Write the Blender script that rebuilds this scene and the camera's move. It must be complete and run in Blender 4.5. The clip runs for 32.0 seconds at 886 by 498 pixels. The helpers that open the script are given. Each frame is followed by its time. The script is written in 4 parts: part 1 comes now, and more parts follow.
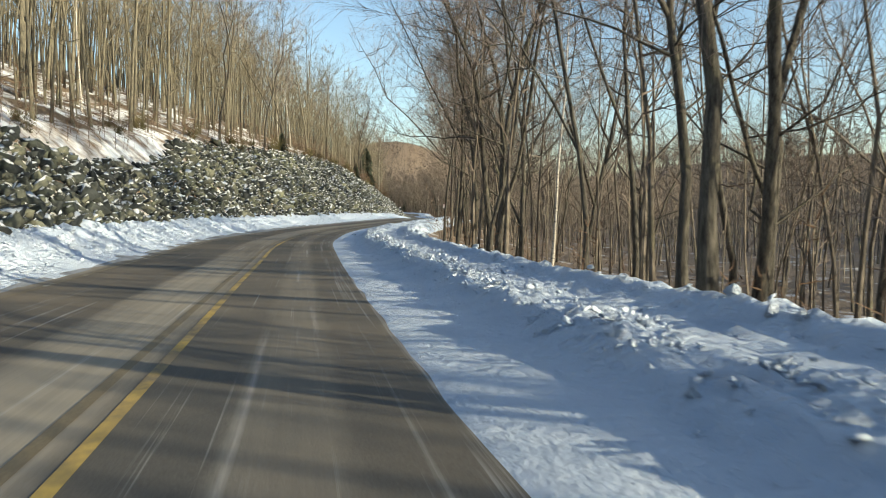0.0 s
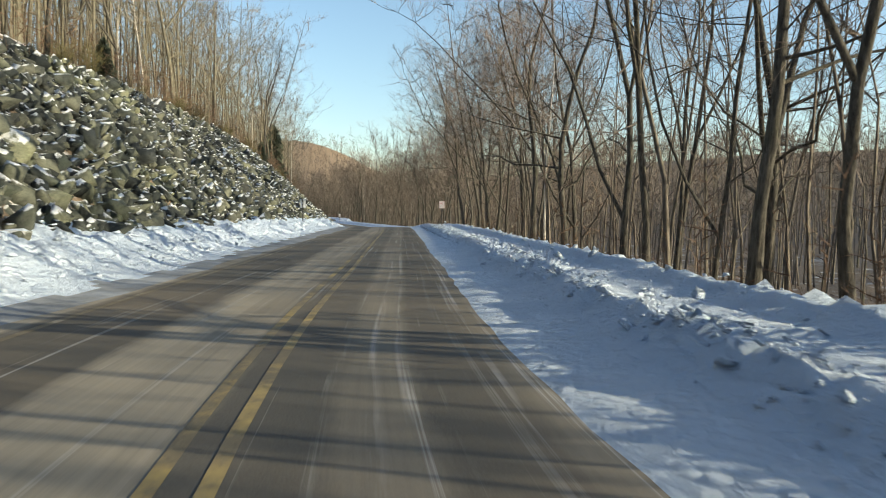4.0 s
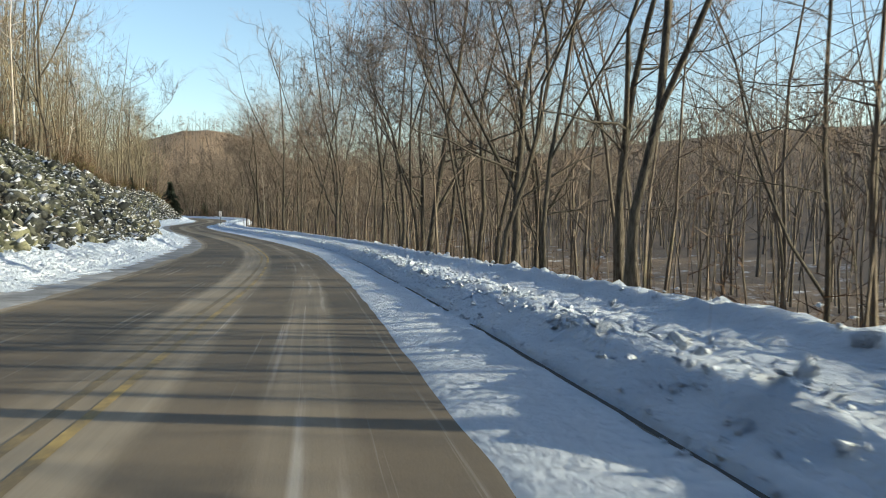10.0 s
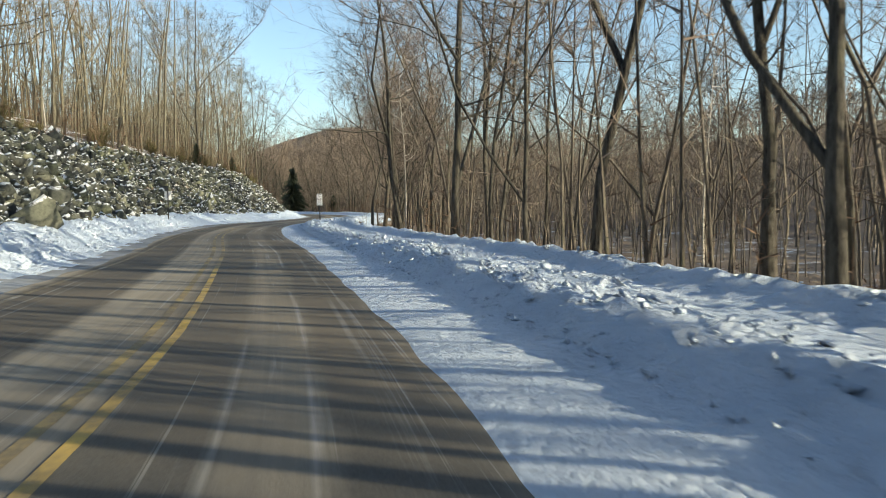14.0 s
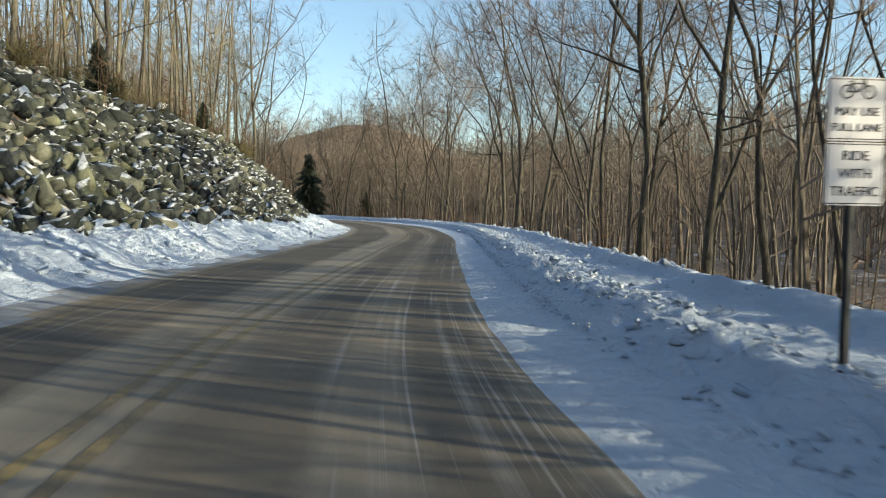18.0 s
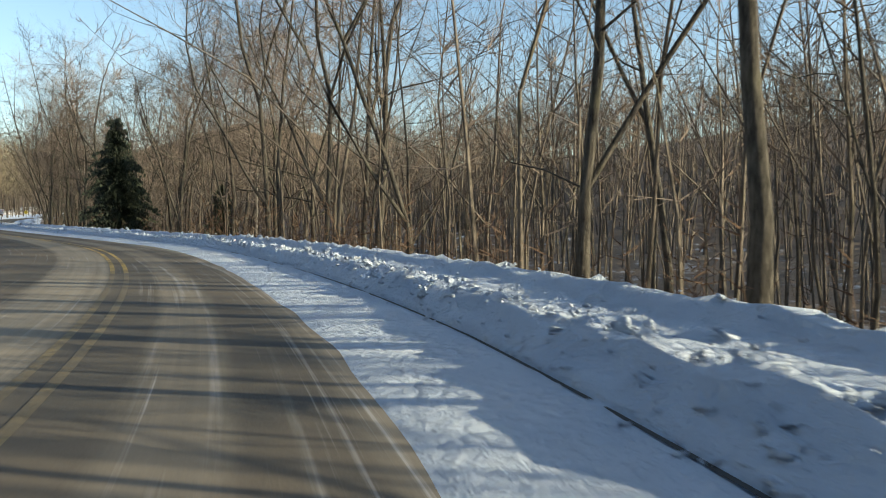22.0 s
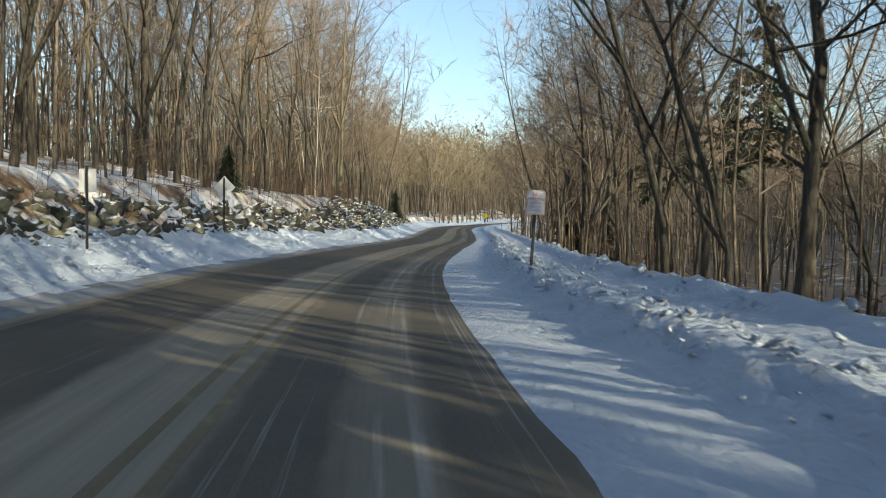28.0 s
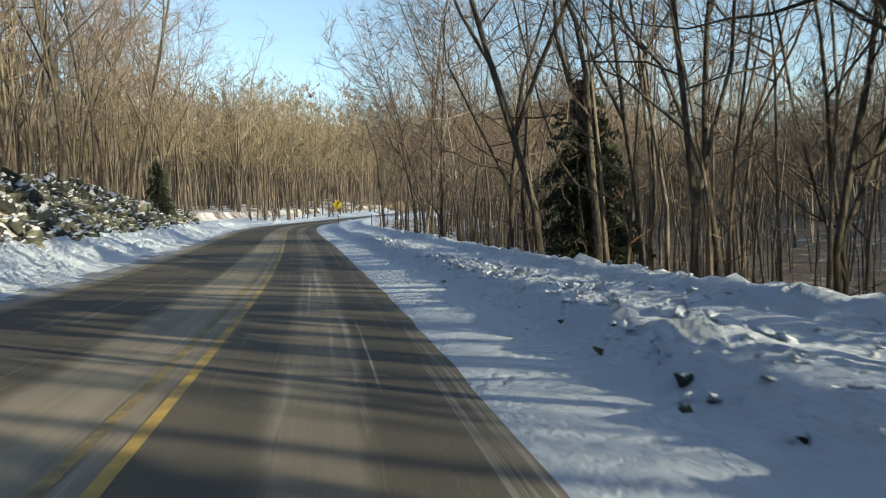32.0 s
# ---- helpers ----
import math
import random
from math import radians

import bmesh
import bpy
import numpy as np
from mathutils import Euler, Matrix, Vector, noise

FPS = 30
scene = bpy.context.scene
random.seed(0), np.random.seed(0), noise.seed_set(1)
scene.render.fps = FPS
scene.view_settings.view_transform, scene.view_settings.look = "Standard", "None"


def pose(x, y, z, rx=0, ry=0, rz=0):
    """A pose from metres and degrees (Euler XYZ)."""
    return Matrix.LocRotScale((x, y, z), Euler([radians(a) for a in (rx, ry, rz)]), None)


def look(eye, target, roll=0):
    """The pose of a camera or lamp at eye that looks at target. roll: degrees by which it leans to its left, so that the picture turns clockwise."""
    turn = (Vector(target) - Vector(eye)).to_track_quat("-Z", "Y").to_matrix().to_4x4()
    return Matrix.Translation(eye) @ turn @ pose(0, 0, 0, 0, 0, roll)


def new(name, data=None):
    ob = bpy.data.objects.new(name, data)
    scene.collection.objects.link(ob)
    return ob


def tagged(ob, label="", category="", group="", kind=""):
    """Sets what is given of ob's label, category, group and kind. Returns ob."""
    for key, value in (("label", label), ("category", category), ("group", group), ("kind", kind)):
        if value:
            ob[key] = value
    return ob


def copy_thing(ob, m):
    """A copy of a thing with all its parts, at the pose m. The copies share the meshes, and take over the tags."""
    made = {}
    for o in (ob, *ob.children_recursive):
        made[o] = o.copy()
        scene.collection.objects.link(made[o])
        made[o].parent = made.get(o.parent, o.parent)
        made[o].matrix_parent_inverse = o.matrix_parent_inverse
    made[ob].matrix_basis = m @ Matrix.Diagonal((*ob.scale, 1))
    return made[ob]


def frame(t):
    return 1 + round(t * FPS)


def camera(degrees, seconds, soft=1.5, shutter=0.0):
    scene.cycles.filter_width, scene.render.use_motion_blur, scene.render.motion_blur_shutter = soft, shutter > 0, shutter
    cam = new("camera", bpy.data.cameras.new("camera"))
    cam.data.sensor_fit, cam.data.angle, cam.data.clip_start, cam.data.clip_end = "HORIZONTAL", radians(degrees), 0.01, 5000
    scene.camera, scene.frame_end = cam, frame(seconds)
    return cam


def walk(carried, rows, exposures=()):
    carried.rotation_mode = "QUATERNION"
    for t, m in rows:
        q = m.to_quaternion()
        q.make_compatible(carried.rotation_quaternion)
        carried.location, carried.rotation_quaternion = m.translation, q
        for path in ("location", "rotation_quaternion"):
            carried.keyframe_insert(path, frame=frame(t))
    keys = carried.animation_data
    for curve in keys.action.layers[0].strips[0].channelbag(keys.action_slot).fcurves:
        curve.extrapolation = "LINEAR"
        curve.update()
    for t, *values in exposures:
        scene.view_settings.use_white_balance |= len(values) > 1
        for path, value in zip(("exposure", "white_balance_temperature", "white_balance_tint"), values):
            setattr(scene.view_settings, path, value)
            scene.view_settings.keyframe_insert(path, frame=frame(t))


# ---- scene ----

# ---------------------------------------------------------------- camera
cam = camera(62.0, 32.0, soft=1.1, shutter=0.12)


def gaze(t, x, y, z, yaw, pitch, roll):
    """A key of the path: place, then yaw to the left of +y, pitch up and lean, in degrees."""
    a, b = radians(yaw), radians(pitch)
    ahead = Vector((-math.sin(a) * math.cos(b), math.cos(a) * math.cos(b), math.sin(b)))
    eye = Vector((x, y, z))
    return t, look(eye, eye + ahead * 10, roll)


PATH = [
    (0.0, 0.00, 0.00, 0.00, 0.00, -3.13, 0.78), (0.5, -1.30, 6.73, -0.09, 1.22, -3.03, 0.76), (1.0, -2.60, 13.50, -0.18, 0.60, -2.96, 0.87),
    (1.5, -3.90, 20.28, -0.27, -0.28, -2.91, 0.81), (2.0, -5.15, 27.10, -0.34, -0.74, -3.07, 0.56), (2.5, -6.34, 34.00, -0.35, -0.80, -2.78, 0.38),
    (3.0, -7.50, 41.32, -0.34, -1.93, -2.67, 0.52), (3.5, -8.26, 48.90, -0.34, -3.24, -2.80, 0.56), (4.0, -8.37, 56.46, -0.34, -7.89, -2.75, 0.56),
    (4.5, -7.86, 64.02, -0.38, -11.09, -2.50, 0.03), (5.0, -7.27, 71.96, -0.39, -13.17, -2.29, -0.13), (5.5, -6.62, 80.23, -0.37, -14.21, -2.12, 0.04),
    (6.0, -5.94, 88.61, -0.35, -14.58, -2.03, 0.30), (6.5, -5.27, 96.88, -0.33, -14.69, -2.07, 0.37), (7.0, -4.61, 105.00, -0.31, -14.58, -2.24, 0.24),
    (7.5, -3.93, 113.01, -0.32, -15.85, -2.43, 0.03), (8.0, -3.27, 121.01, -0.35, -14.96, -2.60, 0.01), (8.5, -2.66, 128.99, -0.39, -14.68, -2.67, 0.14),
    (9.0, -2.04, 136.95, -0.44, -15.87, -2.77, 0.10), (9.5, -1.43, 144.98, -0.53, -14.17, -2.92, -0.08), (10.0, -1.01, 152.99, -0.77, -13.20, -3.04, -0.45),
    (10.5, -0.49, 161.24, -1.05, -14.07, -3.03, -0.39), (11.0, -0.11, 169.69, -1.31, -11.58, -2.90, -0.19), (11.5, 0.35, 178.10, -1.53, -11.00, -2.81, -0.08),
    (12.0, 0.47, 186.35, -1.73, -11.11, -2.87, -0.29), (12.5, 0.42, 194.55, -1.89, -9.29, -2.91, -0.46), (13.0, 0.16, 202.58, -2.05, -7.29, -2.89, -0.44),
    (13.5, -0.53, 210.41, -2.17, -4.84, -2.91, -0.70), (14.0, -1.08, 217.92, -2.23, -2.07, -2.92, -0.62), (14.5, -2.04, 225.11, -2.25, 0.90, -2.94, -0.19),
    (15.0, -3.41, 232.16, -2.20, 2.62, -2.87, 0.23), (15.5, -5.15, 239.07, -2.09, 3.14, -2.73, 0.62), (16.0, -6.97, 245.84, -1.97, 2.84, -2.60, 0.98),
    (16.5, -8.57, 252.51, -1.89, 2.09, -2.57, 1.30), (17.0, -9.92, 259.07, -1.87, 0.95, -2.64, 1.57), (17.5, -11.05, 265.59, -1.83, -0.48, -2.81, 1.40),
    (18.0, -11.94, 272.05, -1.77, -1.81, -2.57, 0.91), (18.5, -12.51, 278.65, -1.73, -3.18, -2.00, 0.79), (19.0, -12.73, 285.41, -1.71, -6.72, -2.13, 0.52),
    (19.5, -12.25, 292.28, -1.70, -11.30, -2.12, 0.49), (20.0, -11.75, 299.23, -1.69, -12.65, -2.21, 0.20), (20.5, -11.36, 306.26, -1.66, -14.01, -2.23, -0.11),
    (21.0, -11.14, 313.43, -1.60, -13.45, -2.34, -0.61), (21.5, -11.06, 320.81, -1.54, -8.98, -2.33, -0.55), (22.0, -11.37, 328.20, -1.47, -8.87, -2.26, -0.61),
    (22.5, -12.45, 335.67, -1.39, -3.60, -2.49, -1.05), (23.0, -13.97, 343.24, -1.29, 2.19, -2.45, -1.49), (23.5, -16.04, 350.69, -1.23, 6.50, -1.82, -1.50),
    (24.0, -18.35, 357.93, -1.19, 10.57, -1.93, -1.51), (24.5, -21.12, 365.09, -1.15, 14.74, -2.09, -1.35), (25.0, -24.54, 372.26, -1.11, 18.29, -2.07, -1.37),
    (25.5, -28.26, 379.17, -1.06, 21.19, -1.30, -1.04), (26.0, -32.09, 385.90, -0.96, 22.73, -1.00, -0.61), (26.5, -36.03, 392.47, -0.81, 23.02, -1.12, -0.12),
    (27.0, -39.97, 398.91, -0.65, 22.64, -1.41, 0.32), (27.5, -43.81, 405.28, -0.53, 22.19, -1.60, 0.55), (28.0, -47.56, 411.57, -0.46, 21.77, -1.65, 0.58),
    (28.5, -51.00, 417.97, -0.38, 21.23, -1.74, 0.43), (29.0, -54.02, 424.45, -0.34, 16.20, -1.82, 0.48), (29.5, -56.49, 430.94, -0.33, 12.15, -2.00, -0.21),
    (30.0, -58.76, 437.64, -0.30, 11.77, -2.19, -0.75), (30.5, -61.12, 444.67, -0.24, 10.96, -2.24, -1.11), (31.0, -63.39, 451.41, -0.24, 9.77, -2.17, -1.41),
    (31.5, -65.48, 458.07, -0.26, 9.27, -2.24, -1.70), (32.0, -67.56, 464.68, -0.27, 8.94, -2.18, -1.91),
]
walk(cam, [gaze(*row) for row in PATH], exposures=[(0.0, 1.18, 6050, 5), (6.0, 1.18, 6050, 5), (14.0, 1.26, 6050, 5), (22.0, 1.22, 6150, 5), (25.0, 1.22, 6250, 5), (28.0, 1.26, 6250, 5), (32.0, 1.26, 6250, 5)])

# ---------------------------------------------------------------- world and sun
SUN_AZ, SUN_EL = 248.0, 11.5          # the sun stands on this bearing (left of +y) and height
world = bpy.data.worlds.new("winter_sky")
scene.world = world
world.use_nodes = True
wn = world.node_tree.nodes
sky = wn.new("ShaderNodeTexSky")
sky.sky_type = "NISHITA"
sky.sun_disc = False
sky.sun_elevation = radians(SUN_EL)
sky.sun_rotation = radians(360 - SUN_AZ)
sky.altitude, sky.air_density, sky.dust_density, sky.ozone_density = 500, 1.0, 1.5, 0.9
wn["Background"].inputs["Strength"].default_value = 0.118
world.node_tree.links.new(sky.outputs["Color"], wn["Background"].inputs["Color"])

sun_data = bpy.data.lights.new("sun", "SUN")
sun_data.energy, sun_data.angle, sun_data.color = 5.0, radians(0.33), (1.0, 0.83, 0.55)
sun = new("sun", sun_data)
a, b = radians(SUN_AZ), radians(SUN_EL)
to_sun = Vector((-math.sin(a) * math.cos(b), math.cos(a) * math.cos(b), math.sin(b)))
sun.matrix_world = look(to_sun * 300, (0, 0, 0))


# ---------------------------------------------------------------- materials
class Mat:
    """A small builder for node materials."""

    def __init__(self, name, rough=0.9, metal=0.0, spec=0.3):
        self.m = bpy.data.materials.new(name)
        self.m.use_nodes = True
        self.nt = self.m.node_tree
        self.bsdf = self.nt.nodes["Principled BSDF"]
        self.bsdf.inputs["Roughness"].default_value = rough
        self.bsdf.inputs["Metallic"].default_value = metal
        self.bsdf.inputs["Specular IOR Level"].default_value = spec
        self.coord = self.nt.nodes.new("ShaderNodeTexCoord")

    def link(self, a, b):
        self.nt.links.new(a, b)

    def vec(self, kind="Object", scale=(1, 1, 1)):
        n = self.nt.nodes.new("ShaderNodeMapping")
        n.inputs["Scale"].default_value = scale
        self.link(self.coord.outputs[kind], n.inputs["Vector"])
        return n.outputs["Vector"]

    def noise(self, vec, scale, detail=4.0, rough=0.55, out="Fac", distort=0.0):
        n = self.nt.nodes.new("ShaderNodeTexNoise")
        n.inputs["Scale"].default_value = scale
        n.inputs["Detail"].default_value = detail
        n.inputs["Roughness"].default_value = rough
        n.inputs["Distortion"].default_value = distort
        self.link(vec, n.inputs["Vector"])
        return n.outputs[out]

    def ramp(self, fac, stops):
        n = self.nt.nodes.new("ShaderNodeValToRGB")
        while len(n.color_ramp.elements) < len(stops):
            n.color_ramp.elements.new(0.5)
        for e, (p, c) in zip(n.color_ramp.elements, stops):
            e.position = p
            e.color = (*c, 1) if len(c) == 3 else c
        self.link(fac, n.inputs["Fac"])
        return n.outputs["Color"]

    def mix(self, fac, a, b, mode="MIX"):
        n = self.nt.nodes.new("ShaderNodeMix")
        n.data_type, n.blend_type = "RGBA", mode
        for value, slot in ((fac, n.inputs[0]), (a, n.inputs[6]), (b, n.inputs[7])):
            if isinstance(value, (int, float)):
                slot.default_value = value
            elif isinstance(value, tuple):
                slot.default_value = (*value, 1)
            else:
                self.link(value, slot)
        return n.outputs[2]

    def math(self, op, a, b=0.5):
        n = self.nt.nodes.new("ShaderNodeMath")
        n.operation = op
        for value, slot in ((a, n.inputs[0]), (b, n.inputs[1])):
            if isinstance(value, (int, float)):
                slot.default_value = value
            else:
                self.link(value, slot)
        return n.outputs[0]

    def node(self, kind, out):
        return self.nt.nodes.new(kind).outputs[out]

    def up(self):
        """How far a face looks upward."""
        g = self.nt.nodes.new("ShaderNodeNewGeometry")
        s = self.nt.nodes.new("ShaderNodeSeparateXYZ")
        self.link(g.outputs["Normal"], s.inputs[0])
        return s.outputs["Z"]

    def bump(self, height, strength=0.3, distance=0.02):
        n = self.nt.nodes.new("ShaderNodeBump")
        n.inputs["Strength"].default_value = strength
        n.inputs["Distance"].default_value = distance
        self.link(height, n.inputs["Height"])
        self.link(n.outputs["Normal"], self.bsdf.inputs["Normal"])

    def done(self, color):
        if isinstance(color, tuple):
            self.bsdf.inputs["Base Color"].default_value = (*color, 1)
        else:
            self.link(color, self.bsdf.inputs["Base Color"])
        return self.m


def snow_material():
    """Ploughed snow: crusty lumps, fine grain, a little road grit."""
    m = Mat("snow", 0.75, spec=0.25)
    v = m.vec()
    big, fine = m.noise(v, 0.9, 5), m.noise(v, 9.0, 6, 0.68)
    chunk = m.nt.nodes.new("ShaderNodeTexVoronoi")
    chunk.inputs["Scale"].default_value = 7.0
    m.link(v, chunk.inputs["Vector"])
    crust = m.math("MULTIPLY", chunk.outputs["Distance"], m.ramp(big, [(0.45, (0.0, 0.0, 0.0)), (0.62, (1, 1, 1))]))
    c = m.ramp(big, [(0.3, (0.56, 0.65, 0.79)), (0.6, (0.67, 0.755, 0.885))])
    grit = m.ramp(m.noise(v, 26, 3, 0.7), [(0.66, (0, 0, 0)), (0.8, (1, 1, 1))])
    dirty = m.ramp(m.noise(v, 0.5, 4), [(0.45, (0.05, 0.05, 0.05)), (0.7, (0.4, 0.4, 0.4))])
    c = m.mix(m.math("MULTIPLY", grit, dirty), c, (0.36, 0.32, 0.27))
    mid = m.noise(v, 3.6, 5, 0.6)
    m.bump(m.math("ADD", m.math("ADD", m.math("ADD", big, mid), fine), m.math("MULTIPLY", crust, -1.3)), 1.0, 0.14)
    return m.done(c)


def thin_snow_material():
    """Dirty snow dust through which the shoulder shows."""
    m = Mat("dusted_shoulder", 0.9, spec=0.15)
    v = m.vec()
    thin = m.ramp(m.noise(v, 0.8, 6, 0.7), [(0.35, (0.19, 0.20, 0.215)), (0.68, (0.43, 0.455, 0.49))])
    c = m.mix(m.math("MULTIPLY", m.noise(v, 22, 4, 0.7), 0.5), thin, (0.12, 0.12, 0.125))
    m.bump(m.noise(v, 9, 5, 0.65), 0.5, 0.03)
    return m.done(c)


def forest_floor_material(name, snow_from, snow_to, dark=(0.10, 0.068, 0.044), light=(0.25, 0.172, 0.108)):
    """Leaf litter that shows through thin patchy snow."""
    m = Mat(name, 0.95, spec=0.1)
    v = m.vec()
    leaves = m.ramp(m.noise(v, 7, 6, 0.7), [(0.3, dark), (0.7, light)])
    white = m.ramp(m.noise(v, 0.35, 7, 0.68), [(snow_from, (0, 0, 0)), (snow_to, (1, 1, 1))])
    c = m.mix(white, leaves, (0.78, 0.80, 0.82))
    m.bump(m.noise(v, 4, 6), 0.7, 0.12)
    return m.done(c)


def asphalt_material():
    """Worn asphalt with dark wheel lanes, pale salt-dusted bands and thin streaks; u runs across, v along, in metres."""
    m = Mat("asphalt", 0.85, spec=0.3)
    v = m.vec()
    grain = m.noise(v, 60, 3, 0.6)
    c = m.ramp(grain, [(0.3, (0.050, 0.047, 0.043)), (0.75, (0.105, 0.097, 0.084))])
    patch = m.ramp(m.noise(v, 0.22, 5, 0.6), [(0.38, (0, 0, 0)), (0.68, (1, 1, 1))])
    cut = m.nt.nodes.new("ShaderNodeSeparateXYZ")
    m.link(m.vec("UV"), cut.inputs[0])
    sway = m.math("MULTIPLY", m.math("SUBTRACT", m.noise(m.vec("UV", (0.25, 0.02, 1)), 1.0, 3), 0.5), 0.6)
    rag = m.math("MULTIPLY", m.math("SUBTRACT", m.noise(m.vec("UV", (3.0, 0.5, 1)), 1.0, 5, 0.7), 0.5), 0.42)
    across = m.math("DIVIDE", m.math("ADD", m.math("ADD", cut.outputs["X"], 7.0), m.math("ADD", sway, rag)), 10.0)
    g = lambda x: (x, x, x)
    # tan patches paint warm sun on the asphalt, weaker on the last stretch
    sun_tint = m.ramp(m.math("DIVIDE", cut.outputs["Y"], 600.0), [(0.69, g(1.0)), (0.76, g(0.3))])
    c = m.mix(m.math("MULTIPLY", m.math("MULTIPLY", patch, sun_tint), 0.65), c, (0.215, 0.172, 0.120))
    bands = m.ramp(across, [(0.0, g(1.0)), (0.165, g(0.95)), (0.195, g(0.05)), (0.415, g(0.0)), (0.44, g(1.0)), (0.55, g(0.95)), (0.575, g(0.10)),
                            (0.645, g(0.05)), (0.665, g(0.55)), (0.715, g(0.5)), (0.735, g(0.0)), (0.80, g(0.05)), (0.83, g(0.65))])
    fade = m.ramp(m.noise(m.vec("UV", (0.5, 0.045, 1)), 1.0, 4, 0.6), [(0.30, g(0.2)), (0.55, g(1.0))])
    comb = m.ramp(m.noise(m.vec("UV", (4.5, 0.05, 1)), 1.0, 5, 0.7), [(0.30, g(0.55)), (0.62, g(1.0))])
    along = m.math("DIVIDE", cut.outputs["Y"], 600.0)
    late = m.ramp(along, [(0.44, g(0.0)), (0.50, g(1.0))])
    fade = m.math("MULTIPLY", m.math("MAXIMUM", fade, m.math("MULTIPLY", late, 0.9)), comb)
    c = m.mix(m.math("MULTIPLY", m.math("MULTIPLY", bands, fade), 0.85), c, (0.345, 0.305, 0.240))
    streak = m.noise(m.vec("UV", (8.5, 0.05, 1)), 1.0, 5, 0.7)
    salt = m.ramp(streak, [(0.58, (0, 0, 0)), (0.65, (1, 1, 1))])
    broken = m.ramp(m.noise(m.vec("UV", (1.5, 0.16, 1)), 1.0, 4), [(0.46, (0.0, 0.0, 0.0)), (0.60, (1, 1, 1))])
    c = m.mix(m.math("MULTIPLY", m.math("MULTIPLY", salt, broken), 0.55), c, (0.44, 0.43, 0.41))
    rim = m.ramp(m.math("DIVIDE", m.math("ADD", cut.outputs["X"], 7.0), 10.0), [(0.755, g(0.0)), (0.82, g(1.0))])
    lines = m.ramp(m.noise(m.vec("UV", (11.0, 0.09, 1)), 1.0, 5, 0.7), [(0.54, g(0.0)), (0.64, g(1.0))])
    c = m.mix(m.math("MULTIPLY", m.math("MULTIPLY", rim, lines), 0.4), c, (0.60, 0.60, 0.60))
    weave = m.math("MULTIPLY", m.math("SUBTRACT", m.noise(m.vec("UV", (0.3, 0.03, 1)), 1.0, 4, 0.6), 0.5), 0.55)
    track = m.math("DIVIDE", m.math("ADD", m.math("ADD", cut.outputs["X"], 7.0), weave), 10.0)
    peaks = []
    for at, half, top in ((0.655, 0.0035, 0.8), (0.690, 0.006, 1.0), (0.716, 0.0045, 0.9), (0.772, 0.005, 0.6)):
        peaks += [(at - half, g(0.0)), (at - half * 0.4, g(top)), (at + half * 0.4, g(top)), (at + half, g(0.0))]
    thin = m.ramp(track, peaks)
    gone = m.ramp(m.noise(m.vec("UV", (2.2, 0.10, 1)), 1.0, 5, 0.65), [(0.50, g(0.0)), (0.62, g(1.0))])
    c = m.mix(m.math("MULTIPLY", m.math("MULTIPLY", thin, gone), 0.45), c, (0.52, 0.51, 0.48))
    m.bump(grain, 0.25, 0.01)
    return m.done(c)


def paint_material(name, paint, wear_lo, wear_hi):
    m = Mat(name, 0.7)
    v = m.vec()
    worn = m.ramp(m.noise(v, 0.6, 7, 0.78), [(wear_lo, (0, 0, 0)), (wear_hi, (1, 1, 1))])
    grain = m.ramp(m.noise(v, 40, 3), [(0.3, (0.12, 0.098, 0.064)), (0.7, (0.19, 0.155, 0.095))])
    return m.done(m.mix(worn, grain, paint))


def rock_material(name, snow_from, dark, grey, light):
    m = Mat(name, 0.85, spec=0.25)
    v = m.vec()
    isle = m.node("ShaderNodeNewGeometry", "Random Per Island")
    who = m.node("ShaderNodeObjectInfo", "Random")
    pick = m.math("FRACT", m.math("ADD", isle, who), 0)
    c = m.ramp(pick, [(0.0, dark), (0.35, grey), (0.65, (0.12, 0.128, 0.108)), (1.0, light)])
    c = m.mix(m.math("MULTIPLY", m.noise(v, 2.3, 6, 0.7), 0.7), c, (0.11, 0.12, 0.10), "MULTIPLY")
    c = m.mix(m.ramp(m.noise(v, 1.4, 5), [(0.52, (0, 0, 0)), (0.7, (0.2, 0.2, 0.2))]), c, (0.17, 0.20, 0.12))
    # broad patches of stone tone, with tree shadow bands put into the colour
    stone_and_shade = m.noise(v, 0.16, 4, 0.6)
    c = m.mix(m.ramp(stone_and_shade, [(0.50, (0, 0, 0)), (0.64, (0.75, 0.75, 0.75))]), c, (0.62, 0.60, 0.66), "MULTIPLY")
    c = m.mix(m.ramp(stone_and_shade, [(0.34, (0.6, 0.6, 0.6)), (0.46, (0, 0, 0))]), c, (1.25, 1.28, 0.95), "MULTIPLY")
    scar = m.noise(v, 11, 5, 0.75)
    c = m.mix(m.ramp(scar, [(0.38, (0.6, 0.6, 0.6)), (0.55, (0, 0, 0))]), c, (0.45, 0.46, 0.46), "MULTIPLY")
    lie = m.math("ADD", m.up(), m.math("MULTIPLY", m.noise(v, 2.6, 5, 0.7), 0.9))
    c = m.mix(m.ramp(m.math("MULTIPLY", lie, 0.6), [(snow_from, (0, 0, 0)), (snow_from + 0.075, (1, 1, 1))]), c, (0.8, 0.82, 0.84))
    m.bump(m.noise(v, 5, 7, 0.75), 0.8, 0.09)
    return m.done(c)


